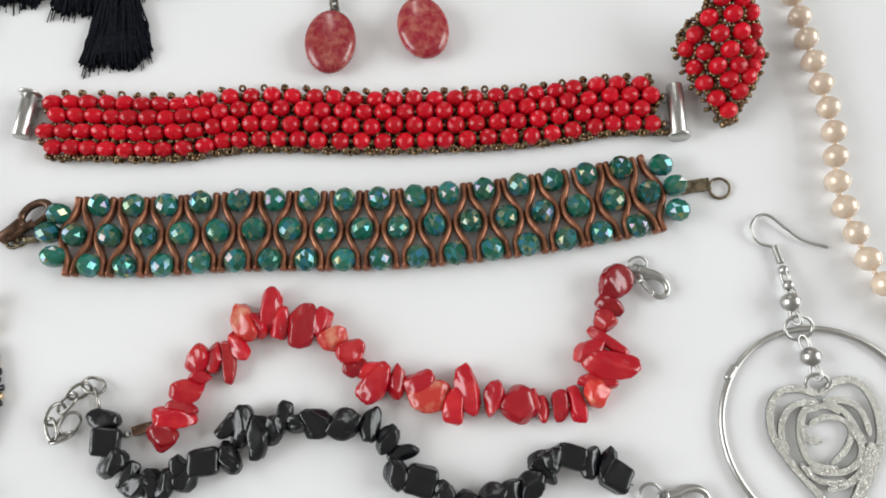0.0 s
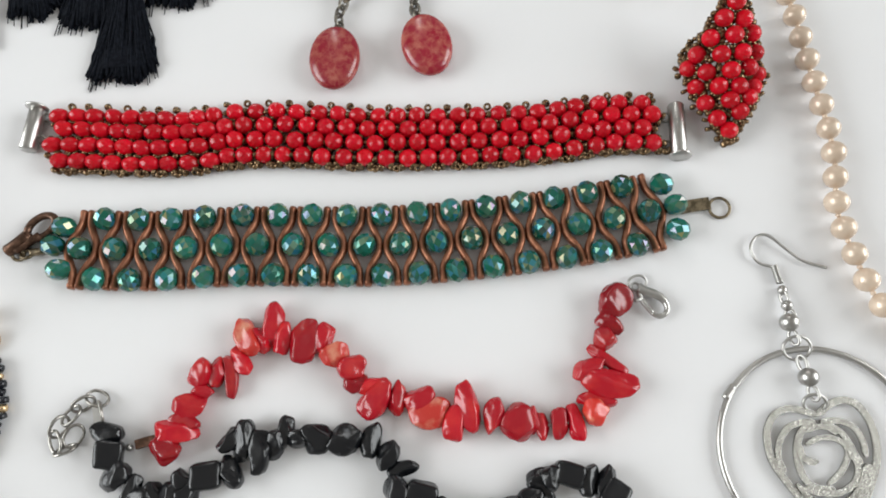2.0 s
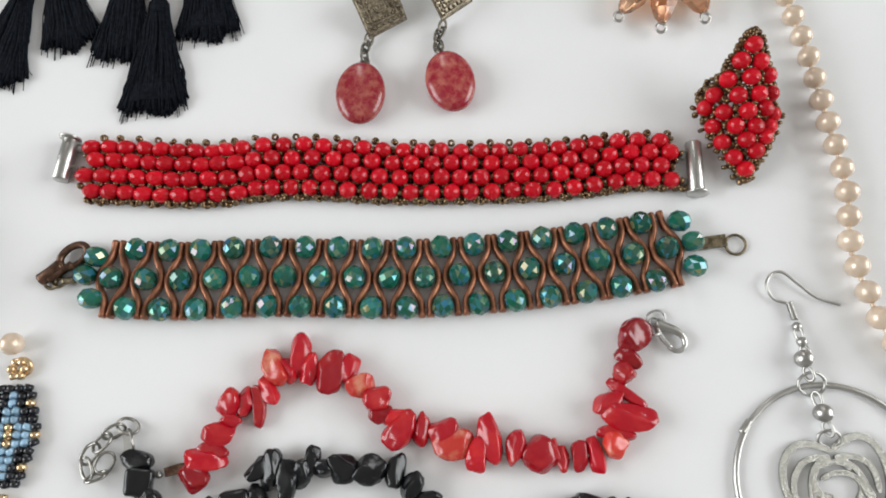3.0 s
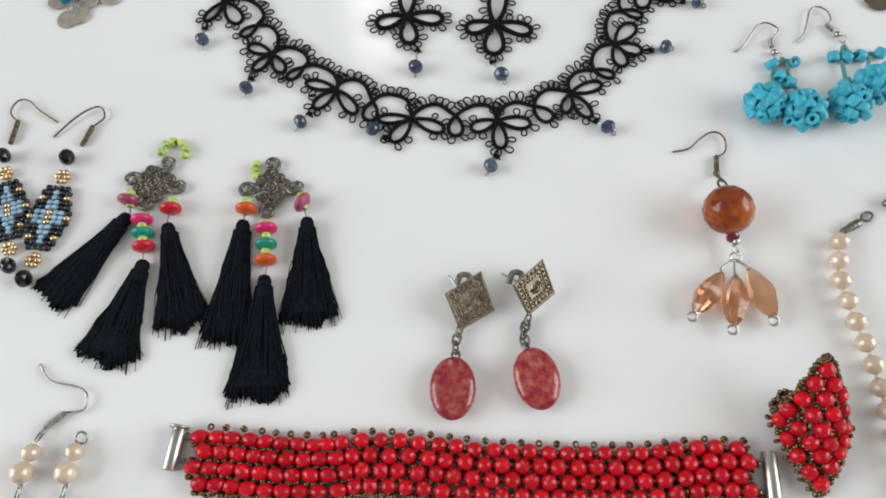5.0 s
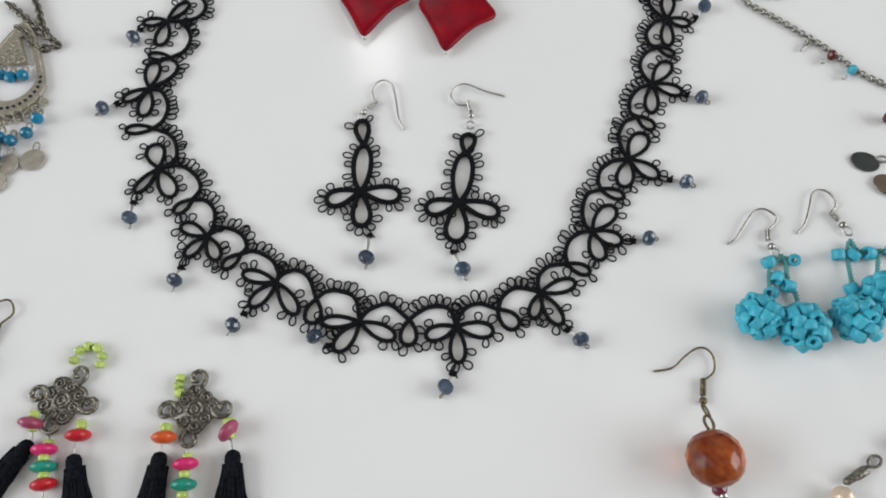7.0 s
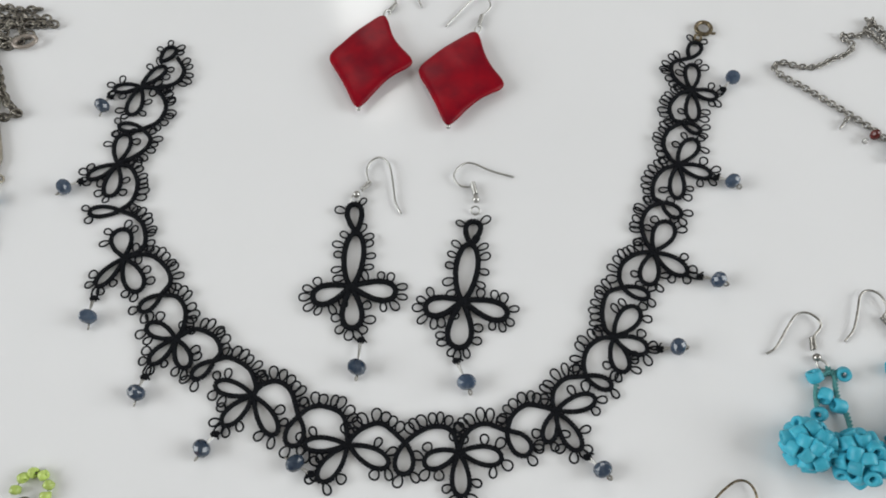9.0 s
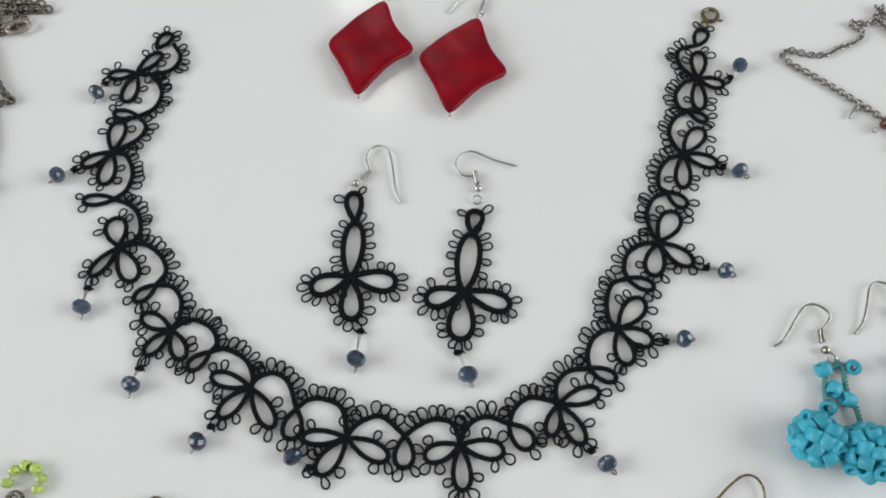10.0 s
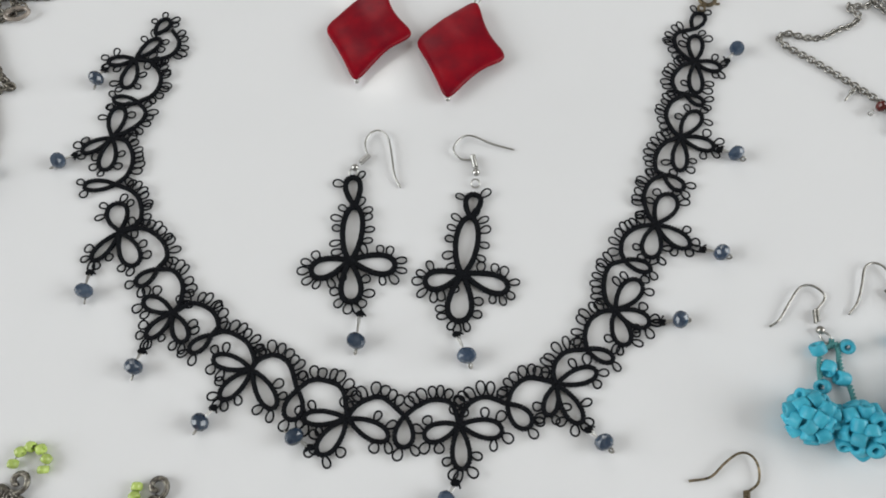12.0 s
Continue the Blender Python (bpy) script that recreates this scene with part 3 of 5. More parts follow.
    part("lever", bar([(-41.4, 157.4, 1.9), (-44.4, 155.2, 2.1), (-47.8, 153.2, 2.0)], 1.15, DARK_COPPER, 0.6, 10), clasp)
    part("jump_ring", ring_mesh(1.7, 0.5, ANTIQUE), clasp, at(-47.6, 152.4, 1.2, 25, 0, 0))
    part("jump_ring", ring_mesh(1.7, 0.5, ANTIQUE), clasp, at(-44.8, 152.2, 1.4, -30, 0, 0))
    part("crimp", bar([(-43.6, 152.4, 1.6), (-40.0, 152.6, 1.8)], 1.1, ANTIQUE, 0.6, 8), clasp)
    bm = bmesh.new()
    tube(bm, [Vector((140, 150.2, 1.2)), Vector((144, 150.6, 1.2)), Vector((148.6, 150.9, 1.2))], 1, 4, flat=(3.6, 0.9))
    part("connector_tab", data(bm, ANTIQUE, False), ob, label="aged brass connector tab")
    part("clasp_ring", ring_mesh(2.9, 0.42, ANTIQUE), ob, at(151.3, 149.5, 0.7, 4, 0, 0), "thin brass ring")
    return ob


green_bracelet()

# ---- stone chip bracelets: x, y, length, width, turn of each chip ----
CORAL_FAR = [
    (117.5, 125.1, 9.4, 8.2, 71), (115.5, 119.1, 7.5, 4.3, -32), (113.5, 114.8, 6.1, 5.8, -10), (113.3, 109.4, 11.6, 3.4, -42),
    (108.1, 107.1, 8.9, 5.6, 14), (112.9, 103.3, 14.6, 6.9, -10), (109.1, 99.4, 10.0, 4.0, -5), (108.3, 96.2, 6.3, 6.6, 71),
    (103.0, 94.3, 9.6, 4.1, -83), (98.7, 94.2, 7.8, 4.2, -93), (94.2, 93.9, 6.9, 3.5, -87), (88.4, 95.6, 9.4, 8.6, 53),
    (92.0, 95.7, 7.0, 3.4, -92), (82.1, 97.5, 9.3, 5.1, 79), (75.6, 100.2, 13.0, 5.6, -77), (71.6, 96.6, 9.0, 5.1, 80),
    (65.9, 99.0, 10.6, 7.2, 7), (63.4, 103.1, 8.1, 5.8, 25), (57.7, 104.0, 8.9, 4.6, 76)]
CORAL_NEAR = [
    (52.1, 104.1, 11.1, 6.8, 47), (51.0, 107.5, 7.3, 4.4, 5), (46.8, 108.6, 6.4, 4.4, 10), (45.8, 113.1, 7.5, 6.7, 57),
    (41.8, 116.4, 7.6, 5.9, 15), (38.7, 121.2, 8.1, 4.8, 73), (33.5, 120.9, 11.7, 6.9, 78), (27.7, 122.2, 8.7, 4.8, 77),
    (25.3, 126.2, 11.9, 5.5, 84), (21.8, 122.0, 7.1, 4.7, -62), (18.1, 123.1, 10.6, 5.9, -66), (16.6, 116.9, 8.6, 4.0, -57),
    (13.9, 113.0, 11.1, 3.6, -88), (10.4, 114.5, 7.9, 4.4, 80), (6.1, 114.5, 7.4, 5.9, 59), (6.4, 109.6, 5.8, 4.2, -24),
    (3.3, 106.4, 8.6, 6.1, 5), (2.0, 102.5, 8.5, 4.4, -5), (0.1, 99.9, 11.4, 5.3, -10), (-2.8, 96.0, 8.3, 6.2, -50)]
ONYX_NEAR = [
    (-18.5, 101.1, 8.6, 5.0, -10), (-17.6, 95.6, 7.9, 7.4, 83), (-15.7, 90.0, 8.1, 6.5, 37), (-11.5, 86.9, 7.2, 3.8, 48),
    (-9.5, 84.1, 8.1, 5.4, 15), (-5.7, 84.0, 7.9, 4.7, 81), (-1.8, 83.4, 8.5, 5.7, 58), (2.1, 87.3, 7.1, 4.9, -59),
    (7.7, 88.6, 8.4, 7.3, 5), (3.1, 84.6, 5.7, 5.7, -5), (14.0, 89.0, 8.8, 4.8, -60), (13.7, 96.6, 6.8, 4.6, 36),
    (17.3, 96.3, 10.5, 5.0, 79), (21.5, 93.1, 10.7, 5.7, 79), (25.4, 94.6, 7.7, 4.9, 79), (27.8, 97.4, 8.5, 4.0, 68),
    (31.5, 95.7, 4.7, 5.6, 83), (36.2, 95.3, 7.2, 7.8, 83)]
ONYX_FAR = [
    (43.3, 94.7, 8.9, 7.5, -5), (50.0, 94.1, 8.9, 4.7, 76), (54.1, 89.9, 7.7, 5.2, 45), (57.8, 86.5, 8.1, 3.8, 14),
    (55.8, 81.1, 7.4, 6.4, 76), (61.9, 79.5, 8.9, 7.5, -19), (67.0, 76.1, 5.3, 6.1, 54), (73.2, 73.5, 6.9, 5.5, -5),
    (79.2, 74.3, 7.2, 6.1, 4), (83.8, 75.2, 5.8, 6.1, 73), (88.8, 76.1, 7.5, 6.1, 23), (92.6, 78.8, 8.0, 3.8, -39),
    (92.3, 81.9, 7.0, 3.9, 5), (95.2, 81.9, 6.9, 5.5, 52), (99.4, 81.8, 6.5, 7.6, 72), (104.0, 80.1, 8.1, 4.6, 71),
    (108.1, 79.2, 8.3, 4.2, 51), (110.3, 76.2, 7.4, 7.1, -35)]


def chip_string(ob, chips, shapes, pale=(), pales=(), seed=1, girth=0.53, blocks=(), block_shapes=()):
    rnd = random.Random(seed)
    for i, (x, y, long, wide, turn) in enumerate(chips):
        me = rnd.choice(pales) if i in pale else rnd.choice(block_shapes) if i in blocks else shapes[(i * 5 + seed) % len(shapes)]
        deep = min(wide, 5.4)
        tip = 16 if i in blocks else 22
        part("stone_chip", me, ob, at(x, y, deep * 0.5 + rnd.uniform(0.1, 0.5), rnd.uniform(-tip, tip), rnd.uniform(-9, 9), turn, (long * girth, wide * (girth + 0.02), deep * 0.52)))


coral = thing("coral_bracelet", 55, 108, "bracelet of polished red coral chips laid in a wave", "bracelet", "laid-out jewellery")
coral_shapes = [chip(CORAL, k, 0.82) for k in range(14)]
pale_shapes = [chip(PALE_CORAL, 20 + k, 0.8) for k in range(5)]
chip_string(coral, CORAL_FAR, coral_shapes, (7, 16), pale_shapes, 2)
chip_string(coral, CORAL_NEAR, coral_shapes, (4, 10), pale_shapes, 3)
part("cord", bar([(-6, 97.6), (3, 104), (10, 114), (25, 123), (38, 120), (50, 107), (70, 98), (98, 94), (110, 99), (114, 115), (119, 126)], 0.4, DULL_STEEL, 2.0, 6, z=2.4), coral)
lobster(coral, 124.5, 128.0, -52, STEEL, 0.82)
part("clasp_ring", ring_mesh(2.6, 0.36, STEEL, 0.75), coral, at(124.8, 129.8, 0.9, 15, 0, 10), "steel jump ring")
bm = bmesh.new()
tube(bm, [Vector((-4.5, 98.7, 1.6)), Vector((-8.5, 98.1, 1.6)), Vector((-11.0, 97.5, 1.6))], 1, 4, flat=(2.4, 1.6))
part("crimp", data(bm, DARK_COPPER, False), coral, label="dark brown metal crimp end")
part("ball", ball(0.95, STEEL), coral, at(-12.9, 97.0, 1.1))

onyx = thing("onyx_bracelet", 45, 88, "bracelet of glossy black stone chips with a steel chain", "bracelet", "laid-out jewellery")
onyx_shapes = [chip(ONYX, 40 + k, 0.74) for k in range(10)]
onyx_blocks = [block(ONYX, 60 + k) for k in range(4)]
chip_string(onyx, ONYX_NEAR, onyx_shapes, seed=5, blocks=(1, 8), block_shapes=onyx_blocks)
chip_string(onyx, ONYX_FAR, onyx_shapes, seed=6, blocks=(5, 14, 17), block_shapes=onyx_blocks)
part("cord", bar([(-21, 104), (-17, 95), (-8, 84), (5, 86), (20, 95), (45, 95), (58, 83), (75, 74), (92, 79), (105, 80), (114, 73.8)], 0.4, DULL_STEEL, 2.0, 6, z=2.4), onyx)
chain(onyx, [(-20.8, 106.5), (-21.4, 110), (-24.5, 109.8), (-27.5, 107), (-30.5, 105), (-32.3, 101.5), (-31.2, 98.0), (-28.6, 98.0), (-27.4, 101.0)], 6.0, 4.2, 0.43, DULL_STEEL, z=1.9)
bm = bmesh.new()
tube(bm, [Vector((-20.6, 103.0, 2.4)), Vector((-22.0, 109.0, 1.6))], 1, 4, flat=(2.4, 0.7))
part("crimp", data(bm, STEEL, False), onyx, label="flat steel crimp end")
part("clasp_ring", ring_mesh(2.7, 0.4, STEEL), onyx, at(118.2, 71.0, 0.9, 12, 0, 0))
lobster(onyx, 122.0, 70.2, -12, STEEL, 0.85)

# ---- pearl necklace ----
pearls = thing("pearl_necklace", 184, 180, "strand of round cream pearls with a small metal clasp", "necklace", "laid-out jewellery")
pearl_shapes = [ball(3.3, PEARL, 0.98, 14, 24, 0.08), ball(3.4, PEARL, 0.95, 14, 24, 0.08), ball(3.25, PEARL, 1.0, 14, 24, 0.08)]
line = curve([(185.2, 252.5), (182.6, 244.0), (181.6, 236.0), (182.4, 228.0), (183.1, 220.0), (184.2, 212.0), (184.5, 203.0), (184.7, 195.0), (185.0, 187.0), (185.4, 179.2), (185.7, 171.2), (185.5, 163.4),
              (184.3, 156.0), (182.7, 148.8), (182.7, 140.8), (183.7, 133.4), (185.0, 125.8), (187.5, 118.3), (191.5, 111.5), (197, 106)], 7.55)
rnd = random.Random(12)
for p, t in zip(line, tangents(line)):
    part("pearl", rnd.choice(pearl_shapes), pearls, at(p.x, p.y, 3.6, rnd.uniform(-25, 25), 90 + rnd.uniform(-20, 20), heading((0, 0), t) + rnd.uniform(-20, 20)))
    part("knot", ball(0.75, PEARL), pearls, at(p.x + t.x * 3.75, p.y + t.y * 3.75, 3.3))
bm = bmesh.new()
lathe(bm, [(0.6, 0), (1.2, 0.8), (1.3, 4), (1.6, 5), (1.6, 8.5), (0.9, 10)], 12)
part("clasp_tube", data(bm, PEWTER), pearls, at(187.6, 256.6, 1.8, 0, 90, 26), "grey metal clasp")
part("clasp_ring", ring_mesh(2.3, 0.5, PEWTER, 0.7), pearls, at(199.5, 263.0, 0.9, 0, 0, 26))
charm = thing("necklace_clasp", 213, 270, "small dark metal barrel clasp of a necklace", "clasp")
bm = bmesh.new()
lathe(bm, [(0.6, 0), (1.3, 0.8), (1.5, 4), (1.2, 5), (1.7, 6), (1.7, 9.5), (0.9, 11)], 12)
part("barrel", data(bm, PEWTER), charm, at(209, 267.8, 1.8, 0, 90, 24))

# ---- hoop earring with a heart ----
hoop = thing("hoop_earring", 164, 95, "silver hoop earring with a glittering openwork heart", "earring")
ear_hook(hoop, [(162.6, 131.2), (158.6, 132.8), (157.2, 136.6), (159.2, 139.8), (162.6, 140.0), (166.6, 136.0), (170.8, 132.2), (177.0, 129.8)], ((162.6, 131.4), (163.2, 126.4)), (163.3, 124.4), STEEL, 0.42)
for x, y, r in ((163.0, 119.9, 1.5), (162.6, 115.4, 2.6), (164.4, 100.8, 2.6)):
    bead_ob = part("ball", ball(r, STEEL, 0.94, 10, 18), hoop, at(x, y, 2.7, 90, 0, 0))
    part("link", link_mesh(4.0, 2.2, 0.45, STEEL), bead_ob, at(x + 0.5, y - r - 1.5, 2.4, 40, 0, -80))
part("link", link_mesh(3.4, 2.0, 0.4, STEEL), hoop, at(163.2, 122.4, 1.8, 50, 0, -85))
part("link", link_mesh(4.0, 2.2, 0.45, STEEL), hoop, at(164.0, 104.6, 2.0, 45, 0, -85))
part("jump_ring", ring_mesh(3.7, 0.42, STEEL, 0.85), hoop, at(163.6, 108.6, 1.7, 20, 0, 0))
part("jump_ring", ring_mesh(2.9, 0.42, STEEL, 0.8), hoop, at(164.9, 94.2, 1.9, 25, 0, -10))
bm = bmesh.new()
tube(bm, [Vector((164.6 + 25.8 * math.cos(2 * math.pi * k / 200), 82.5 + 25.8 * math.sin(2 * math.pi * k / 200), 0.85)) for k in range(200)], 0.82, 16, closed=True)
part("hoop_ring", data(bm, STEEL), hoop, label="polished steel hoop")
part("hinge_sleeve", bar([(142.6, 97.2), (143.9, 98.7), (145.4, 100.2)], 0.98, STEEL, 0.7, 10, z=0.95), hoop)


def flat_strip(points, wide, closed=False):
    bm = bmesh.new()
    line = curve(points, 0.5, closed)
    n = len(line)
    tube(bm, line, [min(1.0, 0.4 + 0.25 * min(k, n - 1 - k)) for k in range(n)], 4, closed, flat=(wide, 0.9))
    return data(bm, GLITTER, False)


def heart_strip(points, wide, level):
    part("heart_strip", flat_strip(points, wide * 0.7), hoop, at(0, 0, level))


heart_strip([(165.0, 91.0), (162.5, 92.3), (158.1, 93.4), (154.0, 91.9), (151.4, 87.7), (151.2, 81.6), (153.7, 76.0), (157.2, 70.3), (161.0, 65.0), (163.6, 61.1)], 2.5, 1.10)
heart_strip([(165.0, 91.0), (168.6, 93.5), (172.9, 94.4), (176.5, 92.2), (178.3, 87.0), (177.8, 80.4), (174.8, 74.1), (169.5, 66.6), (163.6, 61.1)], 2.6, 1.13)
heart_strip([(164.2, 89.7), (161.3, 89.8), (157.0, 88.7), (154.0, 85.3), (153.0, 81.2), (154.0, 78.1)], 2.2, 1.16)
heart_strip([(164.2, 89.7), (160.2, 87.5), (158.2, 83.8), (157.7, 78.9), (159.0, 75.2), (161.9, 73.4), (165.3, 73.2)], 2.6, 1.19)
heart_strip([(160.5, 84.1), (163.8, 85.5), (167.7, 85.3), (170.4, 83.3), (170.3, 80.5), (167.6, 76.9), (163.8, 74.3)], 2.0, 1.22)
heart_strip([(158.7, 84.9), (159.0, 81.5), (160.7, 80.1), (162.7, 80.0)], 2.6, 1.25)
heart_strip([(161.3, 87.4), (164.5, 88.4), (167.2, 87.8), (168.8, 86.1)], 2.0, 1.28)
heart_strip([(165.3, 89.6), (169.9, 89.4), (173.5, 87.5), (174.9, 84.0), (174.9, 80.1)], 2.2, 1.31)
heart_strip([(166.9, 88.9), (169.8, 86.7), (171.4, 83.7), (172.5, 80.3), (173.5, 78.6)], 2.2, 1.34)
heart_strip([(170.7, 82.1), (172.1, 78.7), (171.4, 75.5), (169.0, 73.3), (165.6, 72.2), (161.2, 72.6), (157.6, 74.1)], 2.2, 1.37)
heart_strip([(156.1, 75.2), (158.6, 71.5), (162.2, 70.1), (166.2, 70.3)], 2.0, 1.40)
heart_strip([(161.3, 68.6), (165.3, 69.1), (169.2, 70.9), (172.3, 74.3), (174.5, 78.5)], 2.4, 1.43)
heart_strip([(175.1, 78.4), (173.6, 74.8), (171.1, 71.8)], 4.4, 1.46)
heart_strip([(171.7, 71.7), (169.5, 68.7), (167.3, 65.7), (165.0, 63.3)], 2.6, 1.49)

# ---- red leaf-shaped beaded earring ----


def leaf_height(x, y):
    """The stiff weave stands like a tent: it climbs towards its apex and falls off at both sides."""
    least = min(5.6, 1.6 + 0.55 * (y - 168))
    return max(least, 4.2 + 0.484 * (y - 171.6) - 0.07 * (x - 158.4) ** 2)


def leaf_earring():
    ob = thing("beaded_leaf_earring", 158, 188, "folded leaf-shaped earring woven of red cut beads and bronze seeds", "earring")
    bead = cut_bead(2.55, 5.1, RED_GLASS, 10, BALL_CUT)
    rnd = random.Random(31)
    fill = bmesh.new()

    def seed(x, y, z):
        lathe(fill, [(0.35, -0.6), (0.95, -0.45), (1.05, 0), (0.95, 0.45), (0.35, 0.6)], 7, Matrix.Translation((x, y, max(0.9, z))) @ Euler((rnd.uniform(0, 3), rnd.uniform(0, 3), 0)).to_matrix().to_4x4())

    rows = [[(160.6, 203.4)], [(156.4, 199.7), (163.3, 199.4)], [(152.6, 195.8), (159.8, 195.3), (167.2, 196.8)], [(149.0, 193.3), (155.5, 191.0), (162.6, 191.1), (168.8, 192.6)],
            [(146.8, 191.0), (151.4, 187.8), (158.5, 186.6), (165.4, 187.8), (170.2, 187.6)], [(148.5, 185.0), (154.7, 183.3), (161.2, 182.6), (167.4, 183.4)],
            [(150.6, 179.8), (158.0, 179.2), (165.0, 180.2)], [(153.6, 174.9), (161.4, 176.2)], [(157.5, 171.5)]]
    for row in rows:
        for wide, y in row:
            x = 158.4 + 0.84 * (wide - 159)
            h = leaf_height(x, y)
            part("glass_bead", bead, ob, at(x, y, max(2.6, h), rnd.uniform(-20, 20), 90 + rnd.uniform(-12, 12), rnd.uniform(-15, 15)))
            for k in range(7):
                a = math.tau * k / 7 + x
                u, v = x + 3.3 * math.cos(a), y + 2.9 * math.sin(a)
                seed(u, v, leaf_height(u, v) - 0.9 + rnd.uniform(-0.4, 0.3))
    # edges: a strip of seeds all round, two deep, and a skirt below it
    west = [(157.0, 168.6), (153.2, 172.2), (150.2, 177.4), (147.8, 184.0), (146.0, 190.4), (147.6, 195.0), (150.4, 197.6), (153.8, 201.6), (157.6, 205.8), (160.2, 207.2)]
    east = [(157.5, 168.4), (161.4, 171.8), (166.4, 177.6), (170.0, 184.0), (172.2, 189.0), (171.6, 194.4), (169.4, 199.0), (165.6, 203.4), (163.2, 206.8), (160.2, 208.0)]
    for edge, side in ((west, -1), (east, 1)):
        for (xa, ya), (xb, yb) in zip(edge, edge[1:]):
            n = max(2, int(math.hypot(xb - xa, yb - ya) / 1.25))
            for k in range(n):
                x, y = 158.4 + 0.84 * (xa + (xb - xa) * k / n - 159), ya + (yb - ya) * k / n
                h = leaf_height(x, y)
                for d in range(2):
                    seed(x - side * 1.3 * d + rnd.uniform(-0.3, 0.3), y + rnd.uniform(-0.3, 0.3), h - 0.4 * d + rnd.uniform(-0.4, 0.4))
                if y < 196 and side > 0:
                    for d in range(int(h / 1.7)):
                        seed(x - side * (0.8 + 0.9 * d), y + rnd.uniform(-0.6, 0.6), h - 1.6 * d - 1.2)
    for i in range(420):
        x, y = rnd.uniform(147, 171), rnd.uniform(170, 205)
        if abs(x - 159.2 - 0.1 * (y - 188)) < 8.8 * (1 - abs(y - 189) / 21) ** 0.8:
            seed(x, y, leaf_height(x, y) - rnd.uniform(1.2, 2.6))
    # plain loops of seeds at the turned-under corner
    for cx, cy, cz, r in ((151.2, 197.8, 7.4, 2.1), (149.0, 195.8, 6.2, 1.9), (148.8, 193.4, 6.2, 1.7), (151.7, 195.6, 8.2, 1.9)):
        for k in range(9):
            a = math.tau * k / 9
            seed(cx + r * math.cos(a), cy + r * math.sin(a), cz + 0.9 * math.cos(a))
            seed(cx + 0.6 + r * math.cos(a), cy + r * math.sin(a) - 0.5, cz - 2.0 + 0.9 * math.cos(a))
    tagged(part("seed_bead_weave", data(fill, BRONZE_SEED), ob, label="dark bronze seed bead weave"), kind="stuff")
    return ob


leaf_earring()

# ---- red stone stud earrings ----


def stud_earring(corners, heights, chain_pts, cx, cy, turn, post):
    ob = thing("stone_drop_earring", cx, cy, "earring with an embossed brass diamond and a marbled red oval stone", "earring", "red stone earrings")
    c = [Vector((x, y, z)) for (x, y), z in zip(corners, heights)]
    mid = sum(c, Vector()) / 4

    def diamond(k0, k1, z0, z1):
        bm = bmesh.new()
        low = [bm.verts.new(mid + (q - mid) * k0 + Vector((0, 0, z0))) for q in c]
        top = [bm.verts.new(mid + (q - mid) * k1 + Vector((0, 0, z1))) for q in c]
        bm.faces.new(low[::-1])
        bm.faces.new(top)
        for k in range(4):
            bm.faces.new((low[k], low[(k + 1) % 4], top[(k + 1) % 4], top[k]))
        bmesh.ops.recalc_face_normals(bm, faces=bm.faces[:])
        return bm

    plate = part("plate", data(diamond(1.0, 0.97, -0.9, 0.3), BRASS, False), ob, label="embossed antique brass diamond")
    for k, r in ((0.9, 0.4), (0.64, 0.3)):
        bm = bmesh.new()
        pts = []
        for i in range(4):
            for j in range(6):
                pts.append(mid + (c[i].lerp(c[(i + 1) % 4], j / 6) - mid) * k + Vector((0, 0, 0.45)))
        tube(bm, pts, r, 6, closed=True)
        part("rim", data(bm, BRASS), plate)
    dot = ball(0.55, BRASS, rows=5, sides=8)
    for i in range(4):
        for j in range(6):
            p = mid + (c[i].lerp(c[(i + 1) % 4], (j + 0.5) / 6) - mid) * 0.77 + Vector((0, 0, 0.4))
            part("grain", dot, plate, at(p.x, p.y, p.z))
            p = mid + (c[i].lerp(c[(i + 1) % 4], (j + 0.5) / 6) - mid) * 0.5 + Vector((0, 0, 0.4))
            part("grain", dot, plate, at(p.x, p.y, p.z, 0, 0, 0, (0.85, 0.85, 0.85)))
    bm = bmesh.new()
    tube(bm, [mid + Vector((2.6 * math.cos(a * 0.5) * (1 - a / 40), 2.6 * math.sin(a * 0.5) * (1 - a / 40), 0.5)) for a in range(34)], 0.35, 6)
    part("scroll", data(bm, BRASS), plate)
    part("post", bar([(mid.x - 2, mid.y + 2, 3.4), (post[0], post[1], 2.2)], 0.4, STEEL), ob)
    bm = bmesh.new()
    tube(bm, curve([(post[0] + 2.4, post[1] - 4.2, 2.6), (post[0] + 4.2, post[1] - 0.4, 3.2), (post[0] + 7.4, post[1] - 0.9, 2.8), (post[0] + 6.6, post[1] - 3.4, 2.8)], 0.6), 1, 6, flat=(2.4, 0.6))
    part("butterfly_back", data(bm, DULL_STEEL), ob)
    chain(ob, chain_pts, 4.3, 3.0, 0.5, PEWTER, z=2.2)
    bm = bmesh.new()
    lathe(bm, [(max(0.04, math.sin(math.pi * k / 18) ** 0.72), -3.3 * math.copysign(abs(math.cos(math.pi * k / 18)) ** 0.9, math.cos(math.pi * k / 18))) for k in range(19)], 32)
    part("stone", data(bm, MARBLED), ob, at(cx, cy, 3.2, 0, 0, turn, (7.7, 10.6, 1.0)), "marbled red polished oval stone")
    return ob


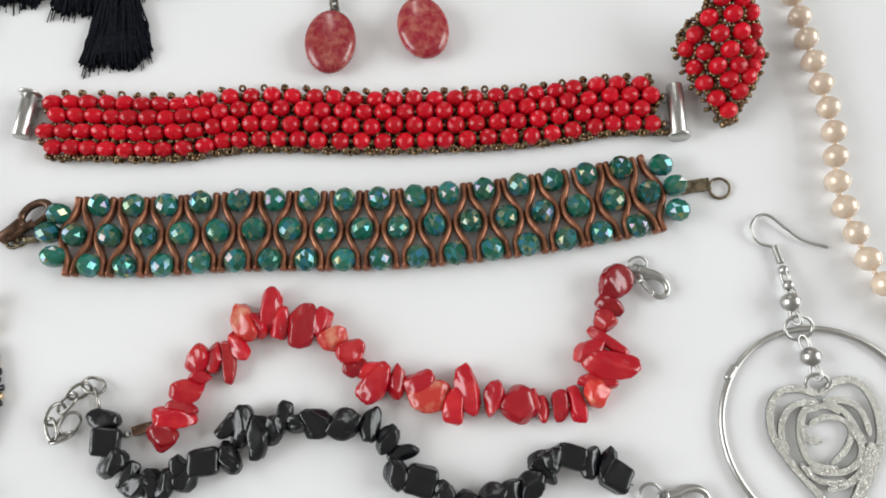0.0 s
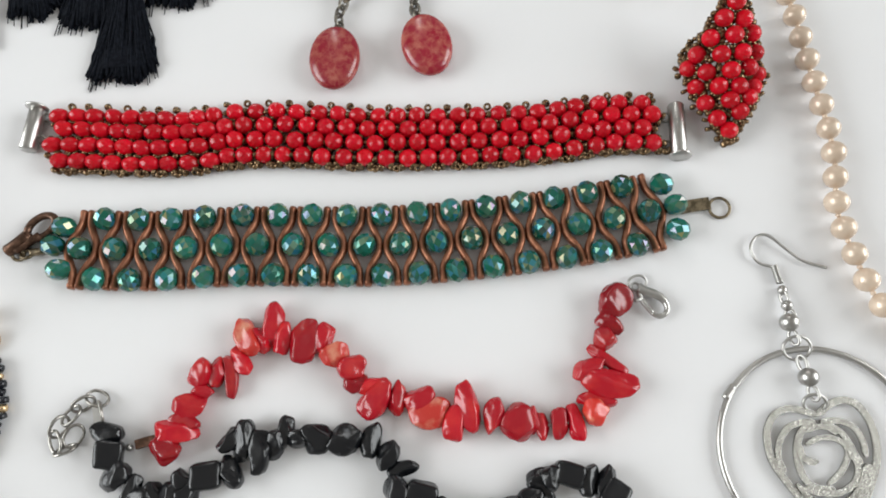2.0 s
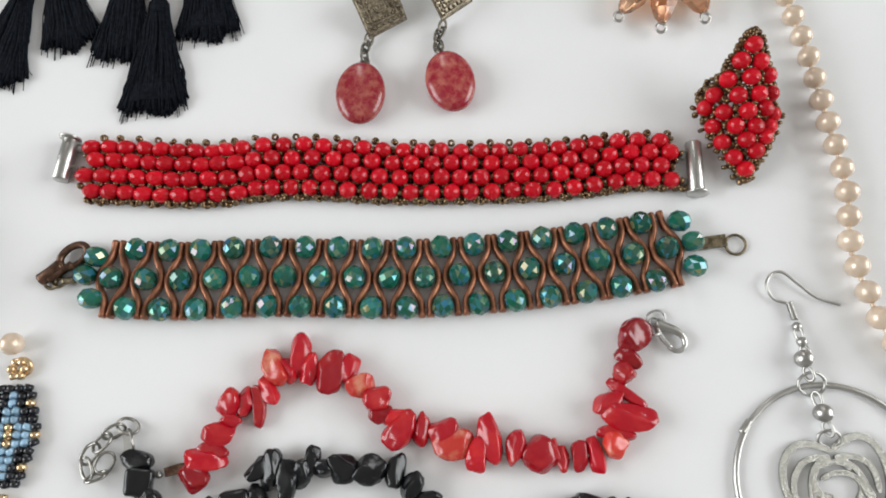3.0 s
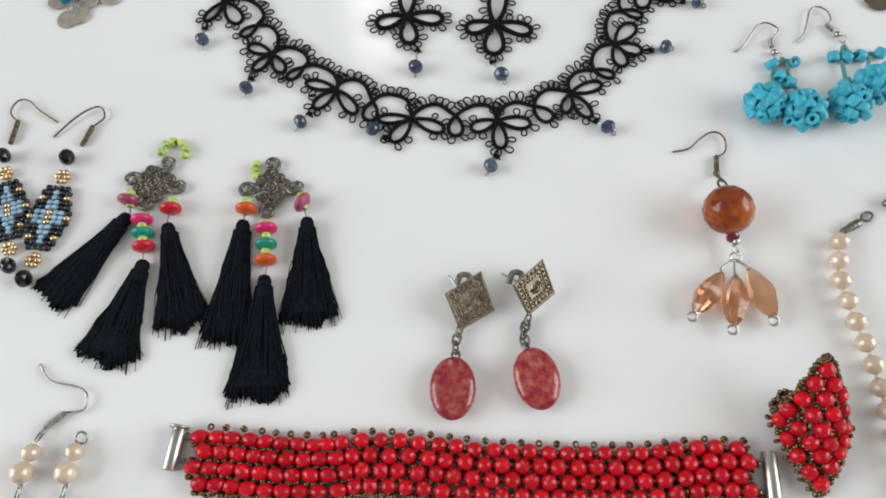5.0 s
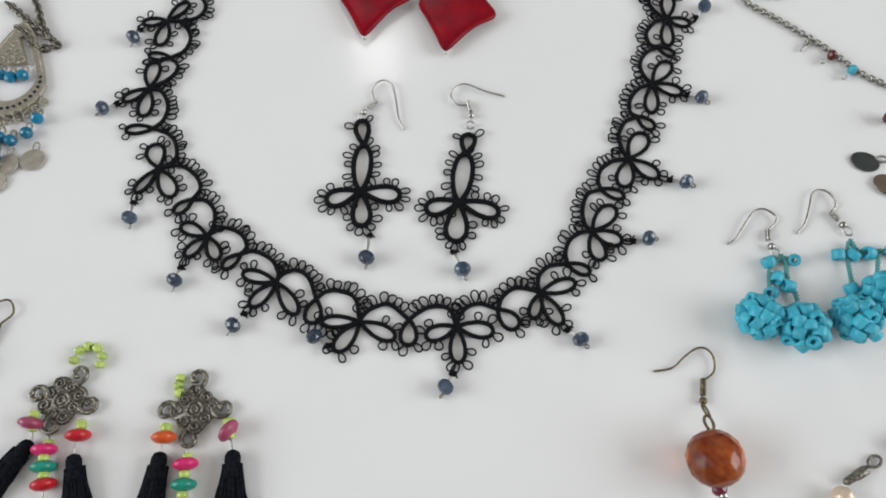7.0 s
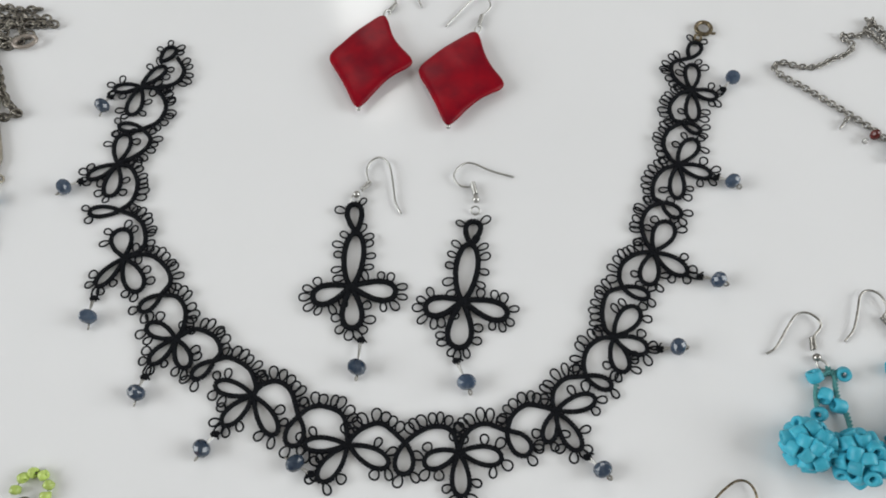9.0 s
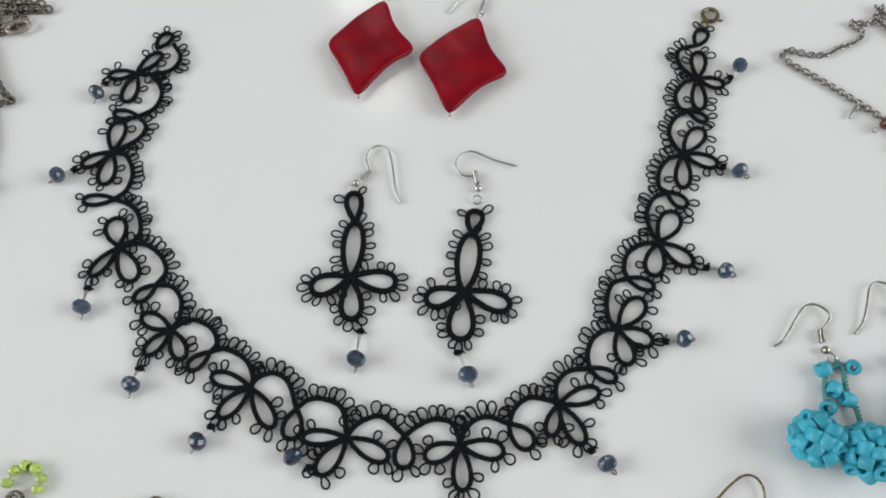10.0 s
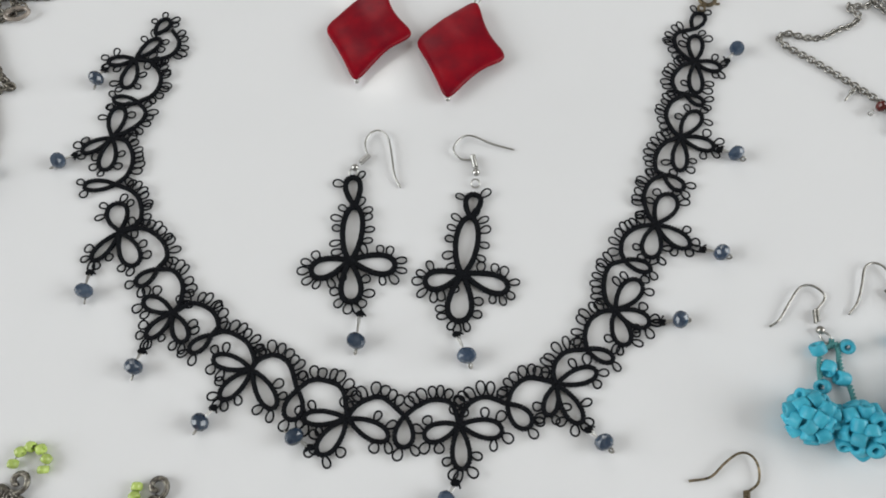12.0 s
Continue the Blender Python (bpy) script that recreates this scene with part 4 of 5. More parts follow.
stud_earring([(56.3, 245.9), (43.2, 237.8), (47.9, 226.0), (60.4, 233.0)], (7.5, 8.0, 2.8, 2.3), [(47.8, 226.0), (46.3, 222.0), (46.0, 217.0)], 44.5, 206.2, -5, (45.0, 246.5))
stud_earring([(77.8, 248.7), (66.3, 238.1), (71.5, 229.6), (82.1, 238.4)], (9.5, 12.5, 4.5, 2.0), [(71.6, 229.0), (69.6, 224.0), (70.4, 219.0)], 72.6, 208.2, 9, (63.5, 246.5))

# ---- tassel earrings ----


def flare(s):
    """How far the skirt has opened: narrow at the neck, then evenly wider to the hem."""
    u = max(0.0, min(1.0, (s - 0.05) / 0.95))
    return 0.8 * u + 0.2 * u * u


def tassel(parent, top, bottom, wide, seed):
    rnd = random.Random(seed)
    (x0, y0), (x1, y1) = top, bottom
    long = math.hypot(x1 - x0, y1 - y0)
    m = at(x0, y0, 0, 0, 0, heading(top, bottom))
    bm = bmesh.new()
    lathe(bm, [(0.7, -0.8), (1.9, -0.2), (2.5, 1.2), (2.5, 3.2), (2.1, 4.4), (2.6, 5.2), (2.5, 8)], 14, at(0, 0, 2.6 / S * S, 0, 90, 0).to_3x3().to_4x4())
    for v in bm.verts:
        v.co.z += 2.7
    head = part("tassel_head", data(bm, SILK), parent, m, "tightly wound black thread head")
    bm = bmesh.new()
    for k in range(300):
        f = rnd.uniform(-1, 1)
        layer = rnd.random()
        end = long * (1.02 + rnd.choice((rnd.uniform(-0.03, 0.02), rnd.uniform(-0.1, 0.05))) - 0.07 * f * f + 0.03 * math.sin(5 * f + seed))
        line = []
        for s in (0.0, 0.12, 0.25, 0.4, 0.6, 0.8, 1.0):
            spread = 2.5 + (wide / 2 - 2.5) * flare(s)
            y = f * spread * (1.12 + 0.07 * math.sin(9 * s + k)) + s * (rnd.uniform(-0.8, 0.8) + 0.7 * math.sin(k * 1.7 + 7 * s))
            thick = 2.3 * (1 - 0.45 * s) * math.sqrt(max(0, 1 - f * f * 0.9))
            z = 2.5 * (1 - 0.55 * s) + thick * (layer * 2 - 1) * 0.9
            line.append(Vector((3.5 + s * (end - 3.5), y, max(0.35, z))))
        tube(bm, line, 0.33, 4)
    for k in range(46):
        f = rnd.uniform(-1.3, 1.3)
        line = [Vector((3.5 + s * (long * rnd.uniform(0.85, 1.1) - 3.5), f * (2.2 + (wide / 2 - 2.2) * flare(s)) + rnd.uniform(-0.6, 0.6), 0.5 + 1.5 * (1 - s))) for s in (0.0, 0.2, 0.45, 0.7, 1.0)]
        tube(bm, line, 0.15, 4)
    tagged(part("tassel_skirt", data(bm, SILK), parent, m, "fanned black silk threads"), kind="stuff")
    core = bmesh.new()
    lathe(core, [(0.7, 3), (2.2, 5), (2.2 + wide * 0.05, long * 0.22), (wide * 0.24, long * 0.45), (wide * 0.36, long * 0.75), (wide * 0.43, long * 0.93)], 16, Euler((0, radians(90), 0)).to_matrix().to_4x4())
    for v in core.verts:
        v.co.z = max(0.25, v.co.z * 0.26 * (1.2 if v.co.x < long * 0.3 else 0.8) + 1.9 * (1 - 0.4 * v.co.x / long))
    part("tassel_core", data(core, SILK), head, m)


def tassel_earring(cx, cy, turn, arms, loop, columns, discs, tassels, seed):
    ob = thing("tassel_earring", cx, cy, "earring with a pewter flower, coloured discs and three black tassels", "earring", "tassel earrings")
    bm = bmesh.new()
    lathe(bm, [(0.5, 0.6), (7.0, 0.6), (7.5, 1.1), (7.0, 1.6), (1.0, 1.7)], 32)
    for v in bm.verts:
        square = 1 + 0.13 * math.cos(4 * math.atan2(v.co.y, v.co.x))
        v.co.x, v.co.y = v.co.x * square, v.co.y * square
    flower = part("flower", data(bm, PEWTER), ob, at(cx, cy, 0, 0, 0, turn), "pewter filigree flower")
    part("rim", ring_mesh(2.5, 0.5, PEWTER), flower, at(cx, cy, 1.9))
    part("rim", ring_mesh(1.2, 0.4, PEWTER), flower, at(cx, cy, 1.9))
    coil_bm = bmesh.new()
    tube(coil_bm, [Vector(((0.4 + 0.062 * k) * math.cos(k * 0.32), (0.4 + 0.062 * k) * math.sin(k * 0.32), 0)) for k in range(34)], 0.42, 7)
    coil_me = data(coil_bm, PEWTER)
    for k in range(8):
        a = radians(45 * k + turn)
        d = 5.9 if k % 2 == 0 else 5.0
        part("curl", coil_me, flower, at(cx + d * math.cos(a), cy + d * math.sin(a), 1.9, 0, 0, 45 * k + turn + 180, (0.85, -0.85 if k % 2 else 0.85, 1)))
    for x, y in arms:
        x, y = cx + (x - cx) * 0.93, cy + (y - cy) * 0.93
        bm = bmesh.new()
        a0 = radians(heading((x, y), (cx, cy)))
        tube(bm, [Vector((x + (0.7 + 2.9 * k / 34) * math.cos(a0 + 6.8 - k * 0.2), y + (0.7 + 2.9 * k / 34) * math.sin(a0 + 6.8 - k * 0.2), 1.5)) for k in range(35)], 0.85, 7)
        part("scroll", data(bm, PEWTER), flower)
    seed_me = donut(1.65, 0.5, 2.3, LIME, 14, 8)
    for k, (x, y) in enumerate(loop):
        part("lime_bead", seed_me, ob, at(x, y, 1.5, 80, 0, k * 37), "bright lime green seed bead")
    if len(loop) > 3:
        part("wire_loop", bar([(*p, 1.5) for p in loop], 0.25, DULL_STEEL), ob)
    for x, y, material, turned in discs:
        bm = bmesh.new()
        lathe(bm, [(0.6, -2.0), (2.3, -1.7), (3.7, -0.9), (4.05, 0), (3.7, 0.9), (2.3, 1.7), (0.6, 2.0)], 18)
        part("disc_bead", data(bm, material), ob, at(x, y, 3.4, 90, 0, turned))
    for (xa, ya, *_), (xb, yb, *_) in zip(discs[2:], discs[3:]):
        part("lime_bead", seed_me, ob, at((xa + xb) / 2, (ya + yb) / 2, 3.5, 90, 0, 0, (1.05, 1.05, 1.0)))
    for x, y, *_ in discs[:2]:
        part("lime_bead", seed_me, ob, at(x + 0.4, y + 3.0, 3.2, 90, 0, 0))
    for a, b in columns:
        part("wire_link", bar([(*a, 2.6), (*b, 2.6)], 0.32, DULL_STEEL), ob)
        for f in (0.12, 0.5):
            part("lime_bead", seed_me, ob, at(a[0] + (b[0] - a[0]) * f, a[1] + (b[1] - a[1]) * f, 2.4, 90, 0, 0))
    for k, (top, bottom, wide) in enumerate(tassels):
        tassel(ob, top, bottom, wide, seed + k)
    return ob


tassel_earring(-65.8, 289.6, 15, [(-61.6, 299.0), (-75.0, 291.6), (-55.5, 288.0), (-67.5, 280.4)],
               [(-64.6, 303.2), (-63.2, 306.6), (-60.4, 308.0), (-57.2, 307.2), (-55.0, 304.4), (-55.3, 301.4)],
               [((-73.6, 285), (-72.5, 276)), ((-57.2, 283), (-58.3, 271)), ((-67.2, 278), (-65.2, 257.5))],
               [(-73.6, 281.9, PLUM_DISC, -8), (-57.2, 277.6, RED_DISC, 4), (-67.4, 273.4, PINK, 4), (-66.5, 268.0, JADE, 4), (-65.3, 262.6, RED_DISC, 10)],
               [((-73.0, 275.6), (-96.5, 245.1), 15), ((-64.6, 256.7), (-74.2, 221.4), 19), ((-57.8, 271.0), (-48.8, 232.7), 16.5)], 100)
tassel_earring(-20.8, 285.4, 5, [(-21.2, 296.6), (-30.8, 284.8), (-10.6, 285.6), (-21.2, 275.0)],
               [(-27.0, 296.0), (-27.4, 293.4), (-26.6, 290.9)],
               [((-29.4, 281), (-29.9, 270)), ((-9.5, 282), (-6.4, 271)), ((-21.1, 273), (-20.3, 249))],
               [(-29.1, 276.2, ORANGE, 2), (-8.3, 277.8, PLUM_DISC, 55), (-21.0, 267.7, PINK, 6), (-20.8, 261.4, JADE, 2), (-20.6, 255.2, ORANGE, 4)],
               [((-29.8, 271.0), (-33.4, 227.0), 15), ((-20.6, 248.8), (-21.0, 206.8), 18.5), ((-6.3, 271.0), (-4.6, 232.2), 18)], 200)

# ---- earrings of woven seed beads ----


def woven_earring(cx, cy, turn, k, hook_pts, coil, gold_top):
    """A six-cornered panel of seed beads: black rim with gold corners, ice-blue field, gold heart."""
    ob = thing("seed_bead_earring", cx, cy, "woven black, ice-blue and gold seed bead earring", "earring", "seed bead earrings")
    rnd = random.Random(int(abs(cx) * 10))
    seeds = {name: donut(1.22 * k, 0.4 * k, 1.7 * k, m, 10, 6) for name, m in (("black", BLACK_SEED), ("ice", ICE_SEED), ("gold", GOLD))}
    c, s = math.cos(radians(turn)), math.sin(radians(turn))

    def lay(u, v, kind, z=1.4):
        part(kind + "_bead", seeds[kind], ob, at(cx + u * c - v * s, cy + u * s + v * c, z * k, 90 + rnd.uniform(-25, 25), rnd.uniform(-20, 20), turn + rnd.uniform(-25, 25)))

    rows = 13
    for j in range(rows):
        v = (j - 6) * 1.95 * k
        half = 8.2 - 0.62 * abs(j - 6)
        n = max(2, round(half / 1.12))
        for i in range(n):
            u = (i - (n - 1) / 2) * 2.25 * k
            rim = i in (0, n - 1) or j in (0, rows - 1)
            second = i in (1, n - 2) and 1 < abs(j - 6) < 6
            kind = "gold" if rim and j in (2, 6, 10) else "black" if rim or second else "gold" if abs(j - 6) < 2 and abs(i - (n - 1) / 2) < 0.8 else "ice"
            lay(u, v, kind)
    for sign in (1, -1):
        for k3 in range(6):
            a = math.pi / 3 * k3
            lay(1.7 * k * math.cos(a), sign * (16.5 * k) + 2.0 * k * math.sin(a), "gold", 1.5)
        x, y = cx - sign * 24.0 * k * s, cy + sign * 24.0 * k * c
        if gold_top and sign > 0:
            part("round_bead", ball(3.2, PEARL), ob, at(-55.4, 134.8, 3.2), "peach pearl bead")
            continue
        part("round_bead", cut_bead(3.2 * k, 4.6 * k, BLACK_GLASS), ob, at(x, y, 3.0 * k, 90, 0, turn + 90), "black cut bead")
    if hook_pts:
        ear_hook(ob, hook_pts, coil, None, ANTIQUE)
    if gold_top:
        part("gold_loop", ring_mesh(2.3, 0.6, GOLD), ob, at(gold_top[0], gold_top[1], 1.6, 20, 0, 0), "gold wire loop")
    return ob


woven_earring(-103.6, 277.0, -7.5, 1.05, [(-93.6, 317.4), (-89.6, 321.0), (-91.6, 325.6), (-95.8, 325.0), (-101.7, 320.8), (-108.9, 313.0)], ((-93.6, 317.0), (-96.4, 308.2)), None)
woven_earring(-119.6, 280.8, 14, 1.0, [(-124.1, 320.6), (-127.9, 325.0), (-126.0, 330.2), (-121.6, 330.4), (-116.0, 325.3), (-108.5, 320.0)], ((-124.1, 321.0), (-125.0, 310.6)), None)
woven_earring(-54.4, 110.0, -2, 1.08, None, None, (-52.6, 128.4))

# ---- pearl earrings with green drops ----


def green_drop_earring(pearl_a, pearl_b, top, bottom, hook_pts, coil, eye):
    ob = thing("green_drop_earring", top[0], top[1], "earring with two cream pearls and a long bottle-green drop", "earring", "green drop earrings")
    part("pearl", ball(2.9, PEARL, 0.96, 12, 18), ob, at(*pearl_a, 3.0, 70, 0, 30))
    part("pearl", ball(3.5, PEARL, 0.96, 12, 18), ob, at(*pearl_b, 3.6, 70, 0, 30))
    part("link", link_mesh(5.0, 2.6, 0.45, DULL_STEEL), ob, at((pearl_b[0] + top[0]) / 2, pearl_b[1] - 5.6, 2.0, 40, 0, heading(pearl_b, top)))
    bm = bmesh.new()
    long = math.hypot(bottom[0] - top[0], bottom[1] - top[1])
    lathe(bm, [(0.4, 0), (2.4, 0.3), (3.0, 1.2), (3.5, 0.15 * long), (4.8, 0.42 * long), (6.0, 0.7 * long), (6.1, 0.82 * long), (5.0, 0.93 * long), (2.4, 0.99 * long), (0.3, long)], 22)
    part("drop", data(bm, BOTTLE), ob, at(top[0], top[1], 5.2, 0, 90, heading(top, bottom)), "polished bottle-green stone drop")
    if hook_pts:
        ear_hook(ob, hook_pts, coil, None, DULL_STEEL)
        part("link", link_mesh(4.6, 2.6, 0.45, DULL_STEEL), ob, at(-91.2, 197.2, 1.6, 40, 0, -120))
    if eye:
        part("eye", ring_mesh(1.9, 0.42, DULL_STEEL), ob, at(*eye, 1.6, 20, 0, 0))
    return ob


green_drop_earring((-92.4, 191.4), (-93.9, 185.2), (-95.4, 174.0), (-104.0, 135.0), [(-85.0, 204.3), (-78.6, 204.8), (-78.0, 209.6), (-81.6, 212.4), (-91.7, 215.3), (-96.3, 221.1)], ((-84.6, 204.0), (-90.4, 199.4)), None)
green_drop_earring((-78.3, 191.0), (-79.5, 184.6), (-81.0, 175.4), (-88.5, 136.0), None, None, (-77.6, 195.6))

# ---- amber earring ----
amber = thing("amber_earring", 146, 262, "earring with a faceted amber ball and three smoky amber drops", "earring")
ear_hook(amber, [(149.5, 290.4), (153.4, 293.2), (154.2, 297.8), (152.4, 301.0), (149.0, 301.4), (144.6, 298.8), (139.7, 295.0), (133.5, 294.1)], ((149.5, 291.0), (148.4, 285.2)), (148.1, 283.6), ANTIQUE)
part("link", link_mesh(4.6, 2.4, 0.45, ANTIQUE), amber, at(147.2, 279.8, 4.6, 40, 25, 98))
part("link", link_mesh(5.4, 2.4, 0.5, ANTIQUE), amber, at(146.4, 275.4, 7.6, -40, 25, 96))


def facet_body(r, height, material, sides, profile):
    """A body with long flat cuts from end to end, its hole along z."""
    bm = bmesh.new()
    lathe(bm, [(q * r, h * height) for q, h in profile], sides)
    return data(bm, material, smooth=False)


part("amber_ball", cut_bead(8.9, 17.2, AMBER, 13, [(0.2, -0.5), (0.5, -0.45), (0.76, -0.34), (0.94, -0.18), (1.0, 0.0), (0.94, 0.18), (0.76, 0.34), (0.5, 0.45), (0.2, 0.5)]), amber, at(145.9, 264.4, 8.9, 84, 12, 8), "faceted translucent amber ball")
part("plum_bead", cut_bead(2.5, 3.4, PLUM), amber, at(147.0, 255.4, 5.0, 70, 0, 10), "small plum glass bead")
part("steel_ball", ball(1.5, STEEL), amber, at(147.9, 253.8, 4.6))
part("link", link_mesh(4.6, 1.8, 0.4, STEEL), amber, at(147.6, 251.0, 4.0, 35, 0, 100))
part("jump_ring", ring_mesh(1.7, 0.42, STEEL), amber, at(147.0, 248.2, 3.6, 20, 0, 0))
for cx, cy, ex, ey in ((134.8, 235.2, 126.8, 225.8), (143.1, 232.2, 140.4, 220.6), (152.5, 234.6, 155.6, 222.8)):
    a = heading((cx, cy), (ex, ey))
    drop = part("smoky_drop", facet_body(4.6, 18.6, SMOKY, 6, [(0.14, -0.5), (0.5, -0.36), (0.97, -0.06), (1.0, 0.06), (0.6, 0.38), (0.26, 0.5)]), amber, at(cx, cy, 4.6, 0, 90, a), "faceted smoky amber drop")
    part("wire", bar([(146.8, 247.6, 3.2), ((cx + 146.6) / 2 + 0.8, (cy + 248) / 2 + 3, 3.6), (cx - 8.2 * math.cos(radians(a)), cy - 8.2 * math.sin(radians(a)), 4.6)], 0.45, STEEL), amber)
    part("wire_loop", ring_mesh(1.5, 0.5, STEEL), drop, at(cx + 10.6 * math.cos(radians(a)), cy + 10.6 * math.sin(radians(a)), 3.4, 15, 0, 0))

# ---- turquoise cluster earrings ----


def cluster_earring(blobs, singles, stem, hook_pts, coil, ball_at, seed):
    ob = thing("turquoise_earring", blobs[0][0], blobs[0][1], "earring of clustered turquoise glass beads on teal thread", "earring", "turquoise earrings")
    rnd = random.Random(seed)
    shapes = [donut(2.3, 0.85, 3.9, TURQUOISE, 18, 12, 0.5), donut(2.45, 0.9, 3.5, TURQUOISE, 18, 12, 0.5), donut(2.2, 0.8, 4.3, TURQUOISE, 18, 12, 0.55)]
    for bx, by, r in blobs:
        n = 26
        for k in range(n):
            h = 1 - 1.6 * (k + 0.5) / n
            a = k * 2.39996 + seed
            q = math.sqrt(max(0, 1 - h * h))
            p = Vector((q * math.cos(a), q * math.sin(a), h * 0.85)) * (r - 2.0 + rnd.uniform(-0.5, 0.6))
            part("turquoise_bead", rnd.choice(shapes), ob, at(bx + p.x, by + p.y, max(2.0, 0.8 * r + p.z), rnd.uniform(25, 115), rnd.uniform(-50, 50), rnd.uniform(0, 360)))
        bm = bmesh.new()
        lathe(bm, ball_profile(r - 2.8, 0.8), 14)
        part("thread_core", data(bm, TEAL_THREAD), ob, at(bx, by, 0.8 * r))
    for x, y in singles:
        part("turquoise_bead", rnd.choice(shapes), ob, at(x, y, 2.2, rnd.uniform(20, 90), rnd.uniform(-40, 40), rnd.uniform(0, 360)))
    for line in stem:
        bm = bmesh.new()
        pts = curve(line, 0.5, z=2.0)
        for k in range(3):
            tube(bm, [p + Vector((0.55 * math.cos(i * 0.9 + k * 2.1), 0.55 * math.sin(i * 0.9 + k * 2.1), 0.4 * math.sin(i * 0.9 + k * 2.1))) for i, p in enumerate(pts)], 0.42, 5)
        part("stem", data(bm, TEAL_THREAD), ob, label="plaited teal thread")
    ear_hook(ob, hook_pts, coil, ball_at, DULL_STEEL)
    part("link", link_mesh(3.6, 2.4, 0.4, STEEL), ob, at(ball_at[0] + 0.9, ball_at[1] - 2.6, 1.6, 30, 0, -60))
    return ob


cluster_earring([(170.8, 310.6, 7.8), (184.2, 306.6, 8.3)], [(180.0, 332.3), (189.4, 332.8), (181.6, 326.0), (185.0, 322.8), (178.4, 320.4)],
                [[(184.8, 335.0), (186.4, 332.2), (185.8, 328.6), (185.7, 324.3), (187.0, 319.6), (186.9, 312)], [(185.1, 333.4), (181.2, 331.6), (179.2, 327), (178.4, 321)], [(184.4, 334.2), (189, 333)]],
                [(183.3, 345.3), (186.8, 349.0), (186.4, 351.5), (183.3, 353.7), (179.4, 353.0), (175.2, 348.3), (170.6, 342.4), (167.3, 340.4)], ((183.0, 345.4), (182.4, 341.2)), (182.7, 338.6), 61)
cluster_earring([(203.2, 309.0, 8.3), (215.2, 317.2, 8.2)], [(205.6, 334.4), (210.8, 334.0), (216.6, 334.6), (225.0, 335.4), (206.8, 321.4)],
                [[(211.5, 340), (213.4, 335.6), (218, 335.6), (225, 335.2)], [(210.6, 339), (208.6, 332), (207.4, 318)], [(220, 334), (217.6, 326)]],
                [(208.3, 352.0), (210.5, 355.0), (209.2, 359.6), (205.7, 361.2), (202.5, 359.4), (200.0, 353.5), (197.2, 347.7), (193.6, 343.9)], ((207.7, 352.1), (209.8, 348.4)), (210.8, 346.4), 62)

# ---- black tatted lace ----


def petal(base, tip, wide, pinch=0.8):
    """The closed line of a teardrop loop from base to tip."""
    base, tip = vec(base, 0.9), vec(tip, 0.9)
    way = tip - base
    side = Vector((-way.y, way.x, 0)).normalized()
    return [base + way * (0.5 - 0.5 * math.cos(2 * math.pi * k / 30)) + side * (wide * 0.62 * math.sin(2 * math.pi * k / 30) * math.sin(math.pi * k / 30) ** pinch) for k in range(30)]


def picots(bm, line, spots, out, rnd, long=3.3):
    """Thin thread loops standing off a line at the given shares of its length."""
    for f in spots:
        i = int(f * (len(line) - 1))
        a, b = line[max(0, i - 1)], line[min(len(line) - 1, i + 1)]
        t = (b - a).normalized()
        n = Vector((-t.y, t.x, 0)) * out
        turn = rnd.uniform(-0.4, 0.4)
        n = Vector((n.x * math.cos(turn) - n.y * math.sin(turn), n.x * math.sin(turn) + n.y * math.cos(turn), 0))
        base = line[i] + n * 0.3
        length = long * rnd.uniform(0.85, 1.15)
        rise = rnd.uniform(-0.3, 0.9)
        loop = [p + Vector((0, 0, max(-0.45, rise * (p - base).length / length + rnd.uniform(-0.05, 0.1)))) for p in petal(base, base + n * length, 2.5 * rnd.uniform(0.8, 1.15), 0.6)[::2]]
        tube(bm, loop, 0.33, 5, closed=True)


def cord_line(bm, line, r=0.77, closed=False):
    """A cord of close double knots: it swells and turns a little with each knot."""
    fine = curve([tuple(p) for p in line], 0.3, closed)
    side = [Vector((-t.y, t.x, 0)) for t in tangents(fine)]
    knots = [p + n * (0.14 * math.sin(k * 1.9)) + Vector((0, 0, 0.1 * math.cos(k * 1.9))) for k, (p, n) in enumerate(zip(fine, side))]
    tube(bm, knots, [r * (1.0 + 0.15 * math.sin(k * 1.9 + 0.6)) for k in range(len(fine))], 8, closed)


